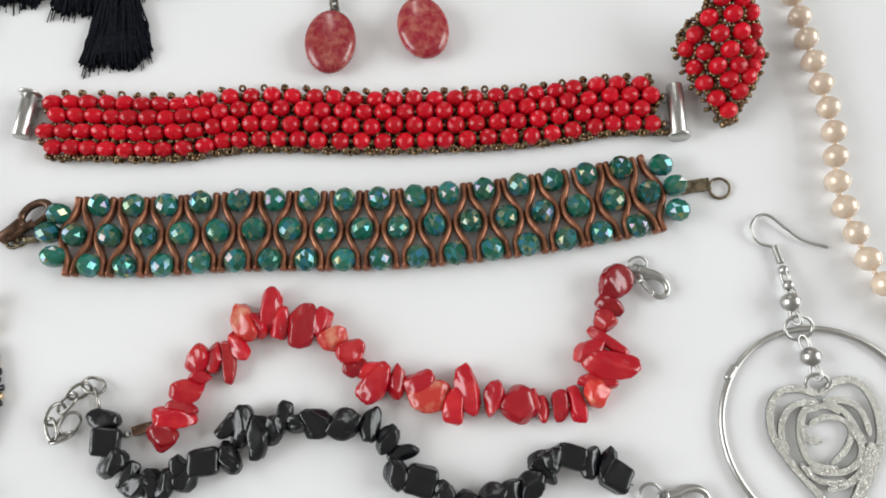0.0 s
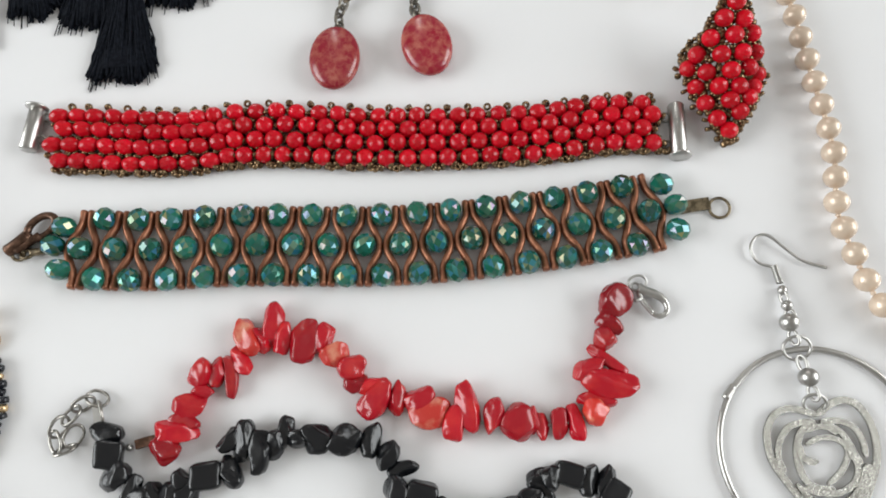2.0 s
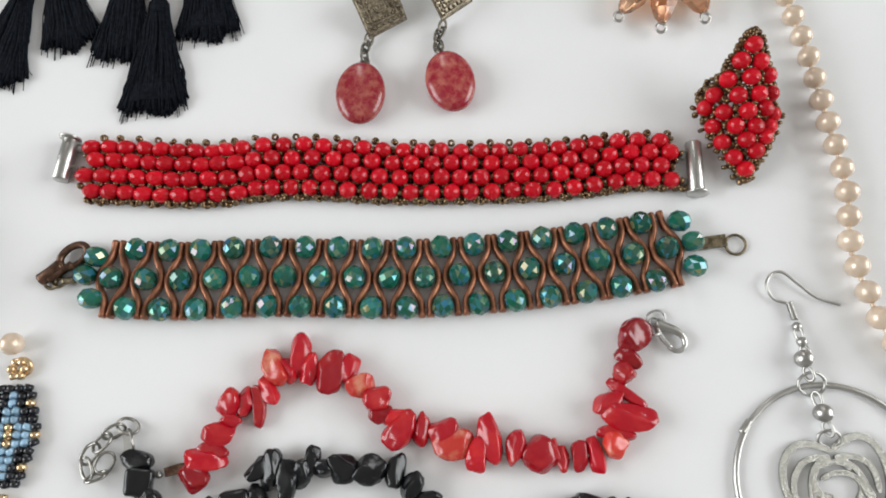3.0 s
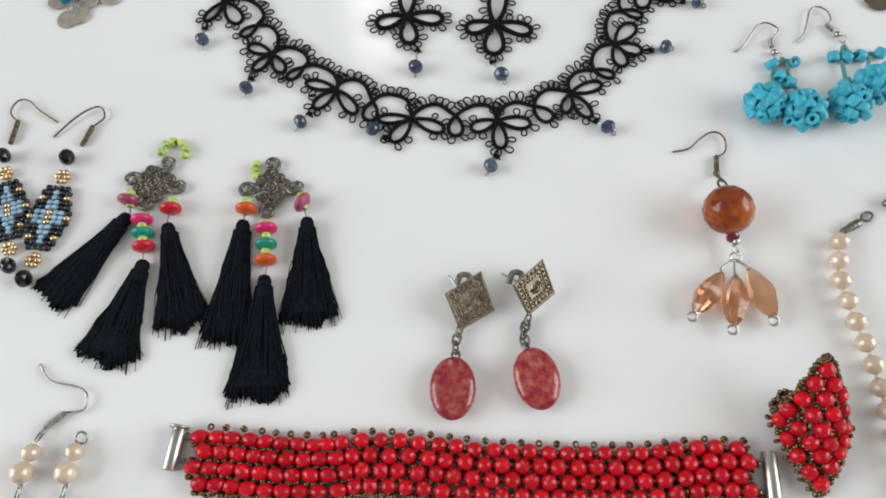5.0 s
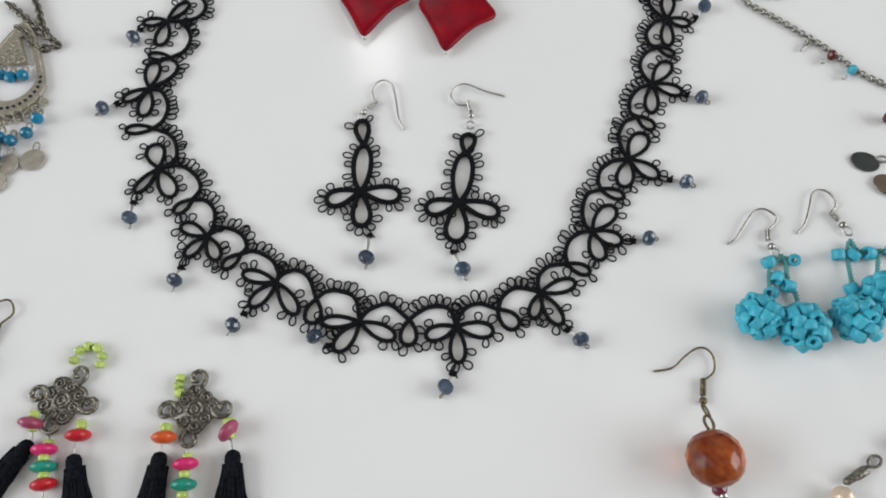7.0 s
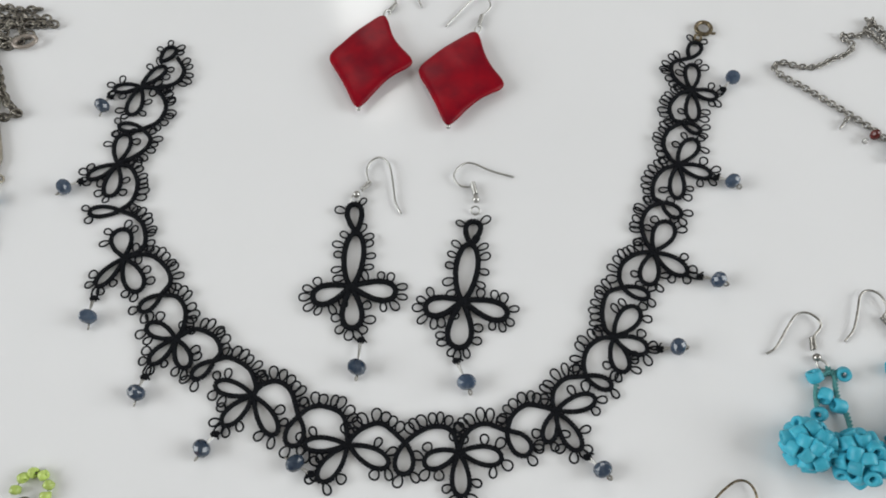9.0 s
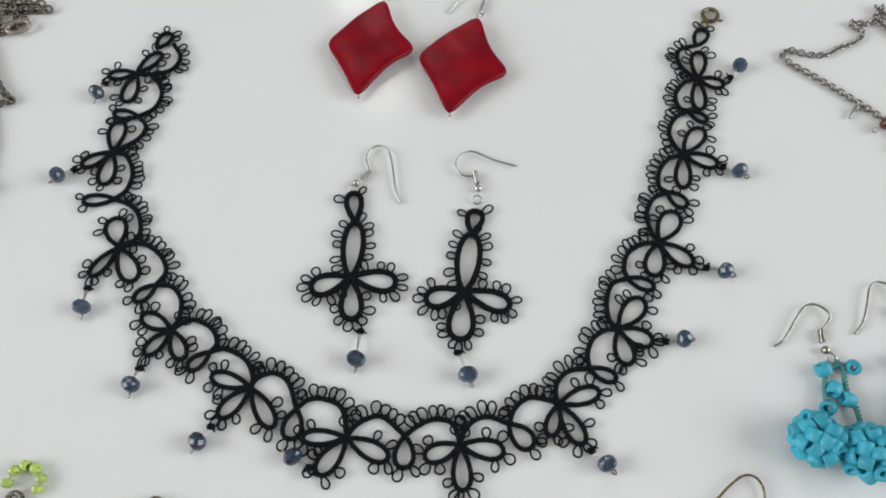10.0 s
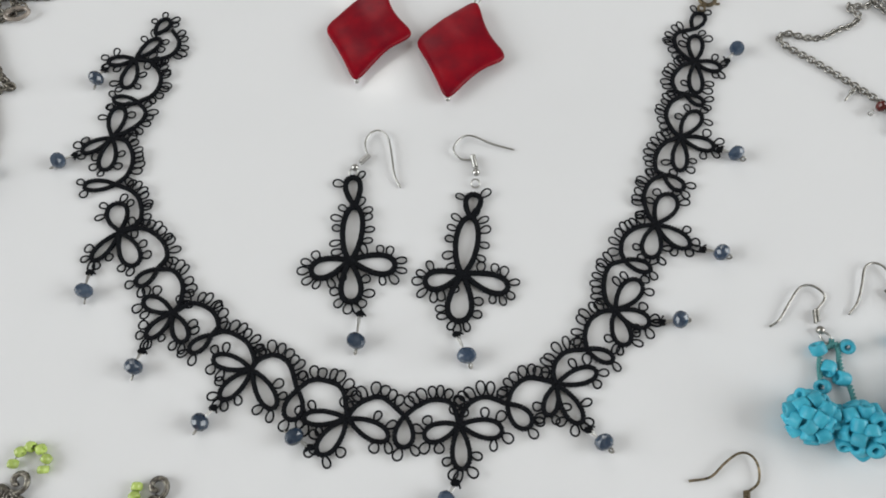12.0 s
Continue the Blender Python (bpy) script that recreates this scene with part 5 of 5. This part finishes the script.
def hanging_bead(parent, start, x, y, big=3.0):
    a = heading(start, (x, y))
    bead = part("pendant_bead", cut_bead(big, big * 1.5, BLUE_GREY, 9), parent, at(x, y, big * 0.95, 20, 90, a), "dark blue-grey cut glass bead")
    ux, uy = math.cos(radians(a)), math.sin(radians(a))
    wire = bmesh.new()
    for d in (0.35, -0.35):
        tube(wire, curve([(start[0] - uy * d, start[1] + ux * d, 0.9), (start[0] + ux * 1.5 - uy * d, start[1] + uy * 1.5 + ux * d, 1.6), (x - ux * 1.5, y - uy * 1.5, 2.4)], 0.6), 0.25, 6)
    part("wire", data(wire, STEEL), bead)
    knot = bmesh.new()
    for k in range(3):
        tube(knot, [Vector((start[0] + 0.75 * math.cos(j * 1.05 + k * 2) + 0.35 * (k - 1), start[1] + 0.75 * math.sin(j * 1.05 + k * 2), 1.1 + 0.5 * math.sin(j * 2.1 + k))) for j in range(6)], 0.42, 6, closed=True)
    tube(knot, curve([(start[0], start[1], 1.2), (start[0] - uy * 1.2, start[1] + ux * 1.2, 1.5), (start[0] - uy * 2.0 + ux * 0.8, start[1] + ux * 2.0 + uy * 0.8, 1.2)], 0.5), 0.3, 5)
    part("knot", data(knot, THREAD), bead)
    part("wire_eye", ring_mesh(0.75, 0.33, DULL_STEEL), bead, at(x + ux * 3.1, y + uy * 3.1, 1.2, 60, 0, a))


def choker():
    ob = thing("lace_choker", 55, 330, "black tatted lace choker with hanging blue-grey cut beads", "necklace")
    rnd = random.Random(77)

    def loop_part(name, parent, base, tip, wide, spots, long):
        bm = bmesh.new()
        line = petal(base, tip, wide)
        cord_line(bm, line, 0.74, closed=True)
        picots(bm, line, spots, 1, rnd, long)
        part(name, data(bm, THREAD), parent)

    def motif(node, tips, widths, arch_in, arch_out, ring_tip, ring_wide, bead):
        """Three petals on a node, an arch to either side and the ring at which the second arch ends."""
        n = vec(node, 0.9)
        bm = bmesh.new()
        for pts in (list(arch_in) + [node], [node] + list(arch_out)):
            line = curve([(*p, 0.95) for p in pts], 0.4)
            cord_line(bm, line)
            total = sum((b - a).length for a, b in zip(line, line[1:]))
            count = max(4, round(total / 3.0))
            picots(bm, line, [0.12 + 0.76 * (k + 0.5) / count for k in range(count)], 1, rnd, 4.0)
        lace = part("lace_motif", data(bm, THREAD), ob, label="knotted black lace arches")
        spots = ((0.34, 0.44, 0.62, 0.71), (0.34, 0.46, 0.6, 0.7), (0.29, 0.38, 0.56, 0.66))
        for tip, wide, where in zip(tips, widths, spots):
            way = vec(tip, 0.9) - n
            loop_part("lace_petal", lace, n + way * 0.05, vec(tip, 0.9), wide, where, 3.4)
        join = vec(arch_out[-1], 0.9)
        loop_part("lace_ring", lace, join, vec(ring_tip, 0.9), ring_wide, (0.44, 0.56), 3.5)
        b = vec(bead, 0.9)
        tip = vec(tips[1], 0.9)
        if (b - tip).length > 22:
            tip = tip + Vector((-1.0, -1.2, 0))
        way = (b - tip)
        hang = tip + way.normalized() * min(4.6, max(1.4, way.length - 5.4))
        bm = bmesh.new()
        tube(bm, petal(tip, hang, 2.2, 0.6)[::2], 0.33, 5, closed=True)
        part("bead_loop", data(bm, THREAD), lace)
        hanging_bead(lace, (hang.x, hang.y), *bead)

    motif((-53.3, 452.9), ((-45.5, 462.6), (-63.4, 452), (-54.8, 439.5)), (4.6, 4, 5.5), [(-41.3, 467.2), (-37.6, 460.4), (-40.0, 454.4), (-47.4, 452.3)], [(-47.2, 451.4), (-42.2, 443.8), (-43.6, 436.4), (-49.3, 432.6)], (-58.3, 434.3), 3.6, (-65.7, 442.7))
    motif((-55.9, 417.2), ((-55.5, 430.4), (-65.6, 411.6), (-56.3, 403.6)), (5.9, 4.3, 5.7), [(-49.3, 432.6), (-45.6, 428.2), (-46.7, 423.6), (-51, 419.8)], [(-50.6, 415.3), (-47, 408.6), (-47.7, 401.5), (-51.4, 397.5)], (-62.1, 397.2), 3.9, (-72.4, 406.7))
    motif((-46.5, 378.9), ((-49.9, 389.8), (-54, 368.6), (-39.3, 366.5)), (6.9, 4.1, 6.3), [(-51.4, 397.5), (-44.8, 394.4), (-41.2, 389.6), (-40.6, 382.6)], [(-38.4, 379.8), (-31.7, 375.2), (-29.1, 369.5), (-31.7, 364.7)], (-37.7, 359.4), 4.1, (-53.6, 356.9))
    motif((-24.2, 349.3), ((-34.3, 354.1), (-31.4, 341.3), (-19.4, 339.6)), (4.7, 4.3, 4.7), [(-31.7, 364.7), (-26.3, 364), (-22.6, 359.3), (-22.4, 353.1)], [(-18.3, 352.4), (-11.7, 349.6), (-9.1, 344.6), (-11, 341.5)], (-17.1, 336.3), 3.9, (-33.3, 331.3))
    motif((3, 330.2), ((-9.4, 334), (-5.7, 321.4), (10.8, 318)), (4.4, 4.9, 4.9), [(-11, 341.5), (-6.2, 342.5), (0.5, 338.9), (3.4, 333.4)], [(4.9, 333), (9.7, 334.5), (14.5, 331.4), (17.6, 323.2)], (16.2, 314.4), 5.6, (-10.6, 313.9))
    motif((33.3, 314.4), ((20.2, 314.8), (25.2, 304.2), (45.5, 308.2)), (4.1, 5.5, 5.1), [(17.6, 323.2), (21, 325.9), (25.7, 326.1), (31.4, 323.1)], [(34.8, 316.9), (38.1, 319.4), (43.7, 320.4), (50.7, 314.6)], (50.2, 305.5), 5.5, (17.9, 309))
    motif((67.1, 311.7), ((56.6, 308.3), (67.5, 298.9), (79.8, 309.5)), (5.1, 5.1, 5.4), [(50.7, 314.6), (54.1, 317.2), (59.2, 319.3), (64.8, 318)], [(68.5, 315.6), (71.4, 318.7), (75.9, 319.8), (82, 317.5)], (88.3, 310.8), 5.7, (62.8, 290.3))
    motif((97.4, 323.4), ((94, 314), (103.6, 311.5), (110.1, 327.1)), (4.1, 5.2, 4.8), [(82, 317.5), (84, 322.2), (88.3, 325.3), (93.2, 324.8)], [(96.8, 326.3), (97.8, 330.2), (101.7, 333.5), (108.1, 334.1)], (115.8, 330.6), 3.8, (109.6, 305.4))
    motif((118.4, 346.9), ((120.3, 335.3), (128.8, 342.2), (127.7, 356.8)), (5.7, 5.5, 6.4), [(108.1, 334.1), (107.9, 338.7), (110, 343.5), (114.2, 346.4)], [(116.1, 350.2), (116.1, 356.6), (118.7, 362.4), (123.9, 364.3)], (132, 360.9), 3.9, (138.4, 342.7))
    motif((136.2, 377.4), ((132.3, 365.3), (146.2, 369), (143.7, 388.6)), (6.2, 5.7, 7), [(123.9, 364.3), (123.2, 368), (125, 373), (130.1, 376.5)], [(134.3, 381.3), (133.7, 388.1), (137, 394.2), (142.2, 396.8)], (147.8, 391), 4.5, (155.9, 365.7))
    motif((150.5, 412.5), ((147.9, 398.5), (161.7, 407.7), (159, 423.2)), (5.1, 5.1, 5.9), [(142.2, 396.8), (139.6, 399.2), (140.7, 405.2), (144.7, 410.2)], [(148.1, 415.7), (146.8, 421.7), (149.7, 427.7), (155.6, 431.4)], (161.3, 426.7), 3.5, (168.4, 404))
    motif((161.6, 446.2), ((159.7, 431.9), (170.8, 443), (164.3, 459)), (4.9, 4.5, 5.3), [(155.6, 431.4), (152.4, 432.8), (151.9, 438.6), (156.3, 444.4)], [(158.6, 448.7), (155.7, 453.8), (156.7, 460), (163.8, 462.4)], (168.4, 470.2), 4.9, (178, 450.9))
    bm = bmesh.new()
    line = petal((-47.4, 465.2), (-43.4, 472.4), 4.8)
    cord_line(bm, line, closed=True)
    picots(bm, line, (0.3, 0.45, 0.6, 0.72), 1, rnd)
    part("end_loop", data(bm, THREAD), ob)
    clasp = part("clasp_ring", ring_mesh(3.1, 0.85, ANTIQUE, 0.95, 10, 28), ob, at(172.0, 477.6, 1.2, 6, 0, 20), "round aged bronze spring clasp")
    part("clasp_eye", ring_mesh(1.3, 0.5, ANTIQUE), clasp, at(168.9, 472.9, 1.0, 15, 0, 0))
    part("clasp_lever", bar([(173.6, 474.9, 1.8), (175.0, 474.0, 1.9), (175.9, 474.2, 1.9)], 0.55, ANTIQUE), clasp)
    return ob


choker()


def lace_earring(node, tall, crown_tip, left, right, low, wide, bead, hook_pts, coil, ball_at, knot, seed):
    ob = thing("lace_earring", node[0], node[1], "black tatted lace earring with one blue-grey cut bead", "earring", "black lace earrings")
    rnd = random.Random(seed)
    many = (0.24, 0.32, 0.4, 0.48, 0.56, 0.64, 0.72)
    for base, tip, across, spots in ((node, tall, wide[0], (0.16, 0.23, 0.3, 0.37, 0.43, 0.57, 0.63, 0.7, 0.77, 0.84)), (tall, crown_tip, wide[1], (0.36, 0.64)), (node, left, wide[2], many), (node, right, wide[3], many),
                                     (node, low, wide[4], (0.3, 0.38, 0.46, 0.56, 0.64, 0.72))):
        bm = bmesh.new()
        line = petal(base, tip, across + (1.3 if tip == tall else 1.9), 0.4 if tip == tall else 1.3)
        cord_line(bm, line, 0.95, closed=True)
        picots(bm, line, spots, 1, rnd, 3.9)
        part("lace_petal", data(bm, THREAD), ob)
    bm = bmesh.new()
    tube(bm, petal((low[0] + (knot[0] - low[0]) * 0.1, low[1] + (knot[1] - low[1]) * 0.1), knot, 2.3, 0.6)[::2], 0.36, 5, closed=True)
    part("bead_loop", data(bm, THREAD), ob)
    hanging_bead(ob, knot, *bead, 3.2)
    ear_hook(ob, hook_pts, coil, ball_at, STEEL, 0.36)
    part("jump_ring", ring_mesh(1.5, 0.3, STEEL), ob, at((crown_tip[0] + ball_at[0]) / 2, (crown_tip[1] + ball_at[1]) / 2, 1.2, 30, 0, 0))
    return ob


lace_earring((32.2, 366.6), (33.2, 386.6), (32, 398.3), (19.7, 362.4), (47.2, 363.9), (33.3, 351.8), (4.7, 3.7, 5.3, 5.6, 5.3), (35.4, 338),
             [(37.3, 407.3), (36.2, 412.1), (37.9, 416.2), (41.1, 417.5), (44.2, 414.8), (45.7, 408.3), (46.9, 399), (49.1, 394)], ((37.7, 407.2), (34.6, 404)), (32.9, 402.1), (36.2, 347.5), 301)
lace_earring((69.7, 360.8), (73, 381.5), (74.9, 390.4), (57.4, 357.7), (84.2, 355.2), (67.8, 344.4), (5.3, 3.7, 5.0, 5.0, 6.6), (70, 332.5),
             [(75, 404.7), (70.4, 405), (68.1, 409), (70.7, 413.3), (74.8, 414.4), (81.7, 411.1), (90.1, 408.6)], ((74.9, 406.1), (75.7, 401.2)), (75.8, 399.1), (67.1, 339.9), 302)

# ---- dark red wavy square earrings ----


def square_earring(top, left, low, right, hollows, hook_pts, coil):
    ob = thing("red_square_earring", (left[0] + right[0]) / 2, (top[1] + low[1]) / 2, "dark red polished wavy square drop earring", "earring", "dark red earrings")
    mid = sum((vec(p) for p in (top, left, low, right)), Vector()) / 4
    corners = [mid + (vec(p) - mid) * 1.075 for p in (top, left, low, right)]
    rim = []
    for a, b, hollow in zip(corners, corners[1:] + corners[:1], hollows):
        for k in range(20):
            f = k / 20
            p = a.lerp(b, f)
            rim.append(p + (mid - p) * hollow * 4 * f * (1 - f))
    for _ in range(2):
        rim = [(rim[k - 2] + rim[k - 1] + rim[k] + rim[(k + 1) % 80] + rim[(k + 2) % 80]) / 5 for k in range(80)]
    bm = bmesh.new()
    size = (corners[0] - corners[2]).length / 2
    shares = (1.0, 0.99, 0.965, 0.92, 0.84, 0.7, 0.54, 0.36, 0.16)

    def lift(p):
        x, y = (p.x - mid.x) / size, (p.y - mid.y) / size
        fold = 0.3 * math.sin(7.0 * x + 5.0 * y + 0.6) + 0.18 * math.sin(9.0 * y - 4.0 * x)
        return 3.3 + 1.6 * x * y + 0.7 * math.sin(3.0 * x + 1.0) * math.cos(2.6 * y) + fold * (1 - min(1.0, x * x + y * y))

    rings = []
    for sign in (1, -1):
        for share in shares if sign > 0 else shares[1:]:
            thick = 1.3 * math.sqrt(max(0.0, 1 - share ** 16))
            rings.append((sign, [bm.verts.new(Vector(((mid + (p - mid) * share).x, (mid + (p - mid) * share).y, lift(mid + (p - mid) * share) + sign * thick))) for p in rim]))
    up = [ring for sign, ring in rings if sign > 0]
    down = [up[0]] + [ring for sign, ring in rings if sign < 0]
    for stack in (up, down):
        for a, b in zip(stack, stack[1:]):
            for k in range(80):
                bm.faces.new((a[k], a[(k + 1) % 80], b[(k + 1) % 80], b[k]))
        bm.faces.new(stack[-1])
    bmesh.ops.recalc_face_normals(bm, faces=bm.faces[:])
    part("square_drop", data(bm, SHELL), ob, label="dark red polished shell square")
    part("end_pin", ball(0.95, STEEL), ob, at(low[0] + (mid.x - low[0]) * 0.05, low[1] + (mid.y - low[1]) * 0.05, 2.2))
    if hook_pts:
        ear_hook(ob, hook_pts, coil, None, STEEL, 0.36)
        part("link", link_mesh(4.0, 2.2, 0.4, STEEL), ob, at((top[0] + coil[1][0]) / 2, (top[1] + coil[1][1]) / 2, 2.0, 40, 0, 60))
    return ob


square_earring((42.0, 486.0), (19.9, 464.6), (32.2, 438.2), (54.2, 460.4), (-0.045, 0.06, 0.2, 0.22), [(46.4, 494.5), (44.5, 500.0), (48.0, 505.0), (53.0, 502.0), (57.0, 492.0)], ((46.0, 493.6), (43.2, 489.2)))
square_earring((79.4, 476.2), (55.2, 457.4), (66.2, 429.2), (89.6, 448.1), (-0.045, 0.06, 0.2, 0.21), [(81.8, 486.6), (85.6, 491.5), (83.0, 497.0), (77.5, 494.5), (66.8, 481.6)], ((81.7, 486.4), (80.2, 480.6)))

# ---- chandelier earring and chains ----
chand = thing("chandelier_earring", -113, 415, "pierced metal chandelier earring with blue beads and coin drops", "earring")


def teardrop(cx, cy, wide, down, up, n=40):
    out = []
    for k in range(n):
        a = 2 * math.pi * k / n
        x, y = math.sin(a), -math.cos(a)
        out.append(Vector((cx + wide * x * (1 - 0.55 * max(0, y)) , cy + (up if y > 0 else down) * y, 0)))
    return out


bm = bmesh.new()
outer, inner = teardrop(-114.4, 420.0, 15.2, 15.0, 33.0), teardrop(-113.6, 424.0, 10.6, 12.0, 22.0)
for z in (0.7, 1.9):
    ringo = [bm.verts.new(p + Vector((0, 0, z))) for p in outer]
    ringi = [bm.verts.new(p + Vector((0, 0, z))) for p in inner]
    for k in range(40):
        q = (ringo[k], ringo[(k + 1) % 40], ringi[(k + 1) % 40], ringi[k])
        bm.faces.new(q if z > 1 else q[::-1])
    if z < 1:
        low_o, low_i = ringo, ringi
for k in range(40):
    bm.faces.new((low_o[k], low_o[(k + 1) % 40], ringo[(k + 1) % 40], ringo[k]))
    bm.faces.new((ringi[k], ringi[(k + 1) % 40], low_i[(k + 1) % 40], low_i[k]))
frame_ob = part("teardrop_frame", data(bm, GREY_METAL, False), chand, label="pierced grey metal teardrop frame")
bm = bmesh.new()
tube(bm, [p + Vector((0, 0, 1.6)) for p in outer], 0.7, 6, closed=True)
part("rim", data(bm, GREY_METAL), frame_ob)
# Solid black dots stand for the shade in the frame's pierced slits.
hole = ball(0.85, BLACK_SEED, 0.3, 5, 10)
rnd = random.Random(55)
for k in range(-9, 10):
    a = radians(-90 + k * 11)
    part("pierced_dot", hole, frame_ob, at(-114.2 + 13.0 * math.cos(a), 421.6 + 13.2 * math.sin(a), 1.95, 0, 0, rnd.uniform(0, 90)))
bm = bmesh.new()
corner = [(-116.4, 448.5), (-123.4, 430.6), (-108.2, 430.6)]
low_ring = [bm.verts.new((x, y, 0.8)) for x, y in corner]
top_ring = [bm.verts.new((x, y, 1.7)) for x, y in corner]
bm.faces.new(low_ring[::-1])
bm.faces.new(top_ring)
for k in range(3):
    bm.faces.new((low_ring[k], low_ring[(k + 1) % 3], top_ring[(k + 1) % 3], top_ring[k]))
bmesh.ops.recalc_face_normals(bm, faces=bm.faces[:])
bmesh.ops.bevel(bm, geom=bm.edges[:], offset=0.4, segments=2, affect="EDGES")
part("filigree_panel", data(bm, GREY_METAL, False), frame_ob, label="small grey filigree triangle")
curl = ring_mesh(1.5, 0.42, GREY_METAL)
for x, y in ((-116.0, 442.0), (-117.8, 437.6), (-114.0, 437.6), (-120.0, 433.2), (-115.8, 433.2), (-111.6, 433.2)):
    part("filigree", curl, chand, at(x, y, 1.8, 0, 0, 30))
for k in range(-6, 6):
    a = radians(-90 + k * 12)
    for d in (16.5, 19.0):
        part("filigree", curl, chand, at(-114.2 + d * math.cos(a), 421.0 + d * math.sin(a), 1.4, rnd.uniform(20, 60), 0, rnd.uniform(0, 180)))
blue = cut_bead(2.45, 4.4, SEA_BLUE, 9, ROUND_CUT)
for x, y in ((-127.7, 398.8), (-123.9, 394.8), (-118.4, 392.5), (-115.0, 391.5), (-111.3, 394.3), (-106.4, 392.6), (-100.9, 396.0), (-98.1, 402.7), (-115.9, 382.9), (-111.2, 385.0), (-113.6, 423.6), (-108.8, 424.4), (-118.0, 425.0)):
    bead_ob = part("blue_bead", blue, chand, at(x, y, 2.5, 80, rnd.uniform(-30, 30), rnd.uniform(0, 180)))
    part("link", link_mesh(3.4, 2.0, 0.38, GREY_METAL), bead_ob, at(x, y + 3.4, 1.7, 40, 0, 90))
for x, y in ((-128.6, 392.2), (-119.4, 383.1), (-106.4, 382.6), (-113.6, 372.8), (-109.3, 374.6), (-96.8, 384.4)):
    bm = bmesh.new()
    lathe(bm, [(0.3, 0), (4.6, 0), (4.8, 0.25), (4.6, 0.5), (0.3, 0.55)], 20)
    disc = part("coin", data(bm, TAUPE, False), chand, at(x, y, 0.3 + rnd.uniform(0, 0.5), rnd.uniform(-5, 5), rnd.uniform(-5, 5), 0), "thin grey metal coin")
    part("link", link_mesh(4.2, 2.0, 0.36, GREY_METAL), disc, at(x + 0.5, y + 5.6, 1.2, 40, 0, 85))

coil_chain = thing("chain_necklace", -110, 470, "heap of dark pewter curb chain beside an earring", "necklace", "chains")
for pts in ([(-127, 480), (-119, 486), (-108, 485.4), (-94.4, 485.5)], [(-127, 494), (-117, 495.2), (-110, 493.2), (-103, 493.9)], [(-125, 489), (-115, 490), (-106, 489), (-98, 488.6)], [(-112, 486), (-116, 473), (-111, 462), (-107, 452), (-103, 446)],
            [(-124, 464), (-113, 454), (-104, 446), (-98.5, 440.8)], [(-98.5, 440.6), (-104, 438.8), (-109, 441.5), (-112, 447), (-117, 450)], [(-110, 490), (-106, 480), (-111, 474), (-118, 479)],
            [(-126, 484), (-116, 480), (-108, 476), (-103, 480)]):
    chain(coil_chain, pts, 3.5, 2.7, 0.55, PEWTER, z=1.5)
part("clasp_ring", ring_mesh(4.4, 0.8, BLUSH, 0.55), coil_chain, at(-103.5, 475.8, 2.2, 10, 0, 20), "blush-toned oval clasp ring")

charms = thing("charm_necklace", 215, 440, "fine steel chain necklace with tiny coloured bead charms", "necklace", "chains")
chain(charms, [(242.2, 480.5), (235.8, 473.1), (232.5, 472.2), (227.7, 472.8), (228.3, 470.0), (230.6, 467.0), (226.0, 462.6), (220.6, 460.6), (213.0, 456.8), (206.4, 457.0), (200.2, 459.2), (196.4, 457.2), (198.3, 452.8), (206.3, 446.0), (217.0, 436.0), (225.8, 427.2), (234.4, 416.6), (241, 411), (252, 404)], 2.7, 2.0, 0.36, DULL_STEEL, z=1.1)
for pts in ([(238, 474), (246, 464), (256, 462)], [(240, 480), (248, 470), (258, 470)], [(242, 470), (250, 474), (258, 466)]):
    chain(charms, pts, 2.9, 2.2, 0.4, DULL_STEEL, z=1.6)
for x, y, material, r in ((217.6, 430.6, CLEAR, 1.3), (225.9, 423.2, MAROON, 2.2), (232.4, 415.8, TURQUOISE, 2.1), (222.0, 421.0, CLEAR, 1.3), (228.6, 412.8, CLEAR, 1.3)):
    part("charm_bead", cut_bead(r, r * 1.5, material, 8), charms, at(x, y, r + 0.2, 70, 0, 40))
part("charm_bar", bar([(214.3, 427.0, 1.0), (216.6, 429.6, 1.2), (219.6, 432.4, 1.3)], 0.45, DULL_STEEL), charms)
coins = thing("coin_earring", 229, 369, "dark oval metal coin drops of an earring", "earring")
for x, y, material, turn, z in ((226.7, 373.4, SLATE, -20, 0.4), (232.2, 362.8, BROWN_DISC, -30, 0.9)):
    bm = bmesh.new()
    lathe(bm, [(0.3, 0), (5.2, 0), (5.5, 0.3), (5.2, 0.6), (0.3, 0.65)], 24)
    disc = part("coin", data(bm, material, False), coins, at(x, y, z, 2, 0, turn, (1.0, 0.78, 1.0)))
    part("link", link_mesh(4.0, 2.2, 0.45, DULL_STEEL), disc, at(x + 6.4, y - 0.6 + 1.2, 1.2, 30, 0, 0))
part("dark_bead", cut_bead(3.2, 4.4, MAROON, 8), coins, at(240.4, 392.0, 3.2, 80, 0, 40))
clasp_end = thing("bead_clasp", 211, 268, "aged bronze bead clasp end lying on the white table", "clasp")
part("clasp_bead", ball(3.1, ANTIQUE, 0.95, 12, 18), clasp_end, at(211, 268, 3.1, 80, 0, 70))
part("end_cap", ball(1.5, PEWTER, 0.9, 8, 12), clasp_end, at(207, 267.2, 2.6))
part("loop", ring_mesh(1.6, 0.45, ANTIQUE), clasp_end, at(215.6, 268.6, 1.6, 35, 0, 0))
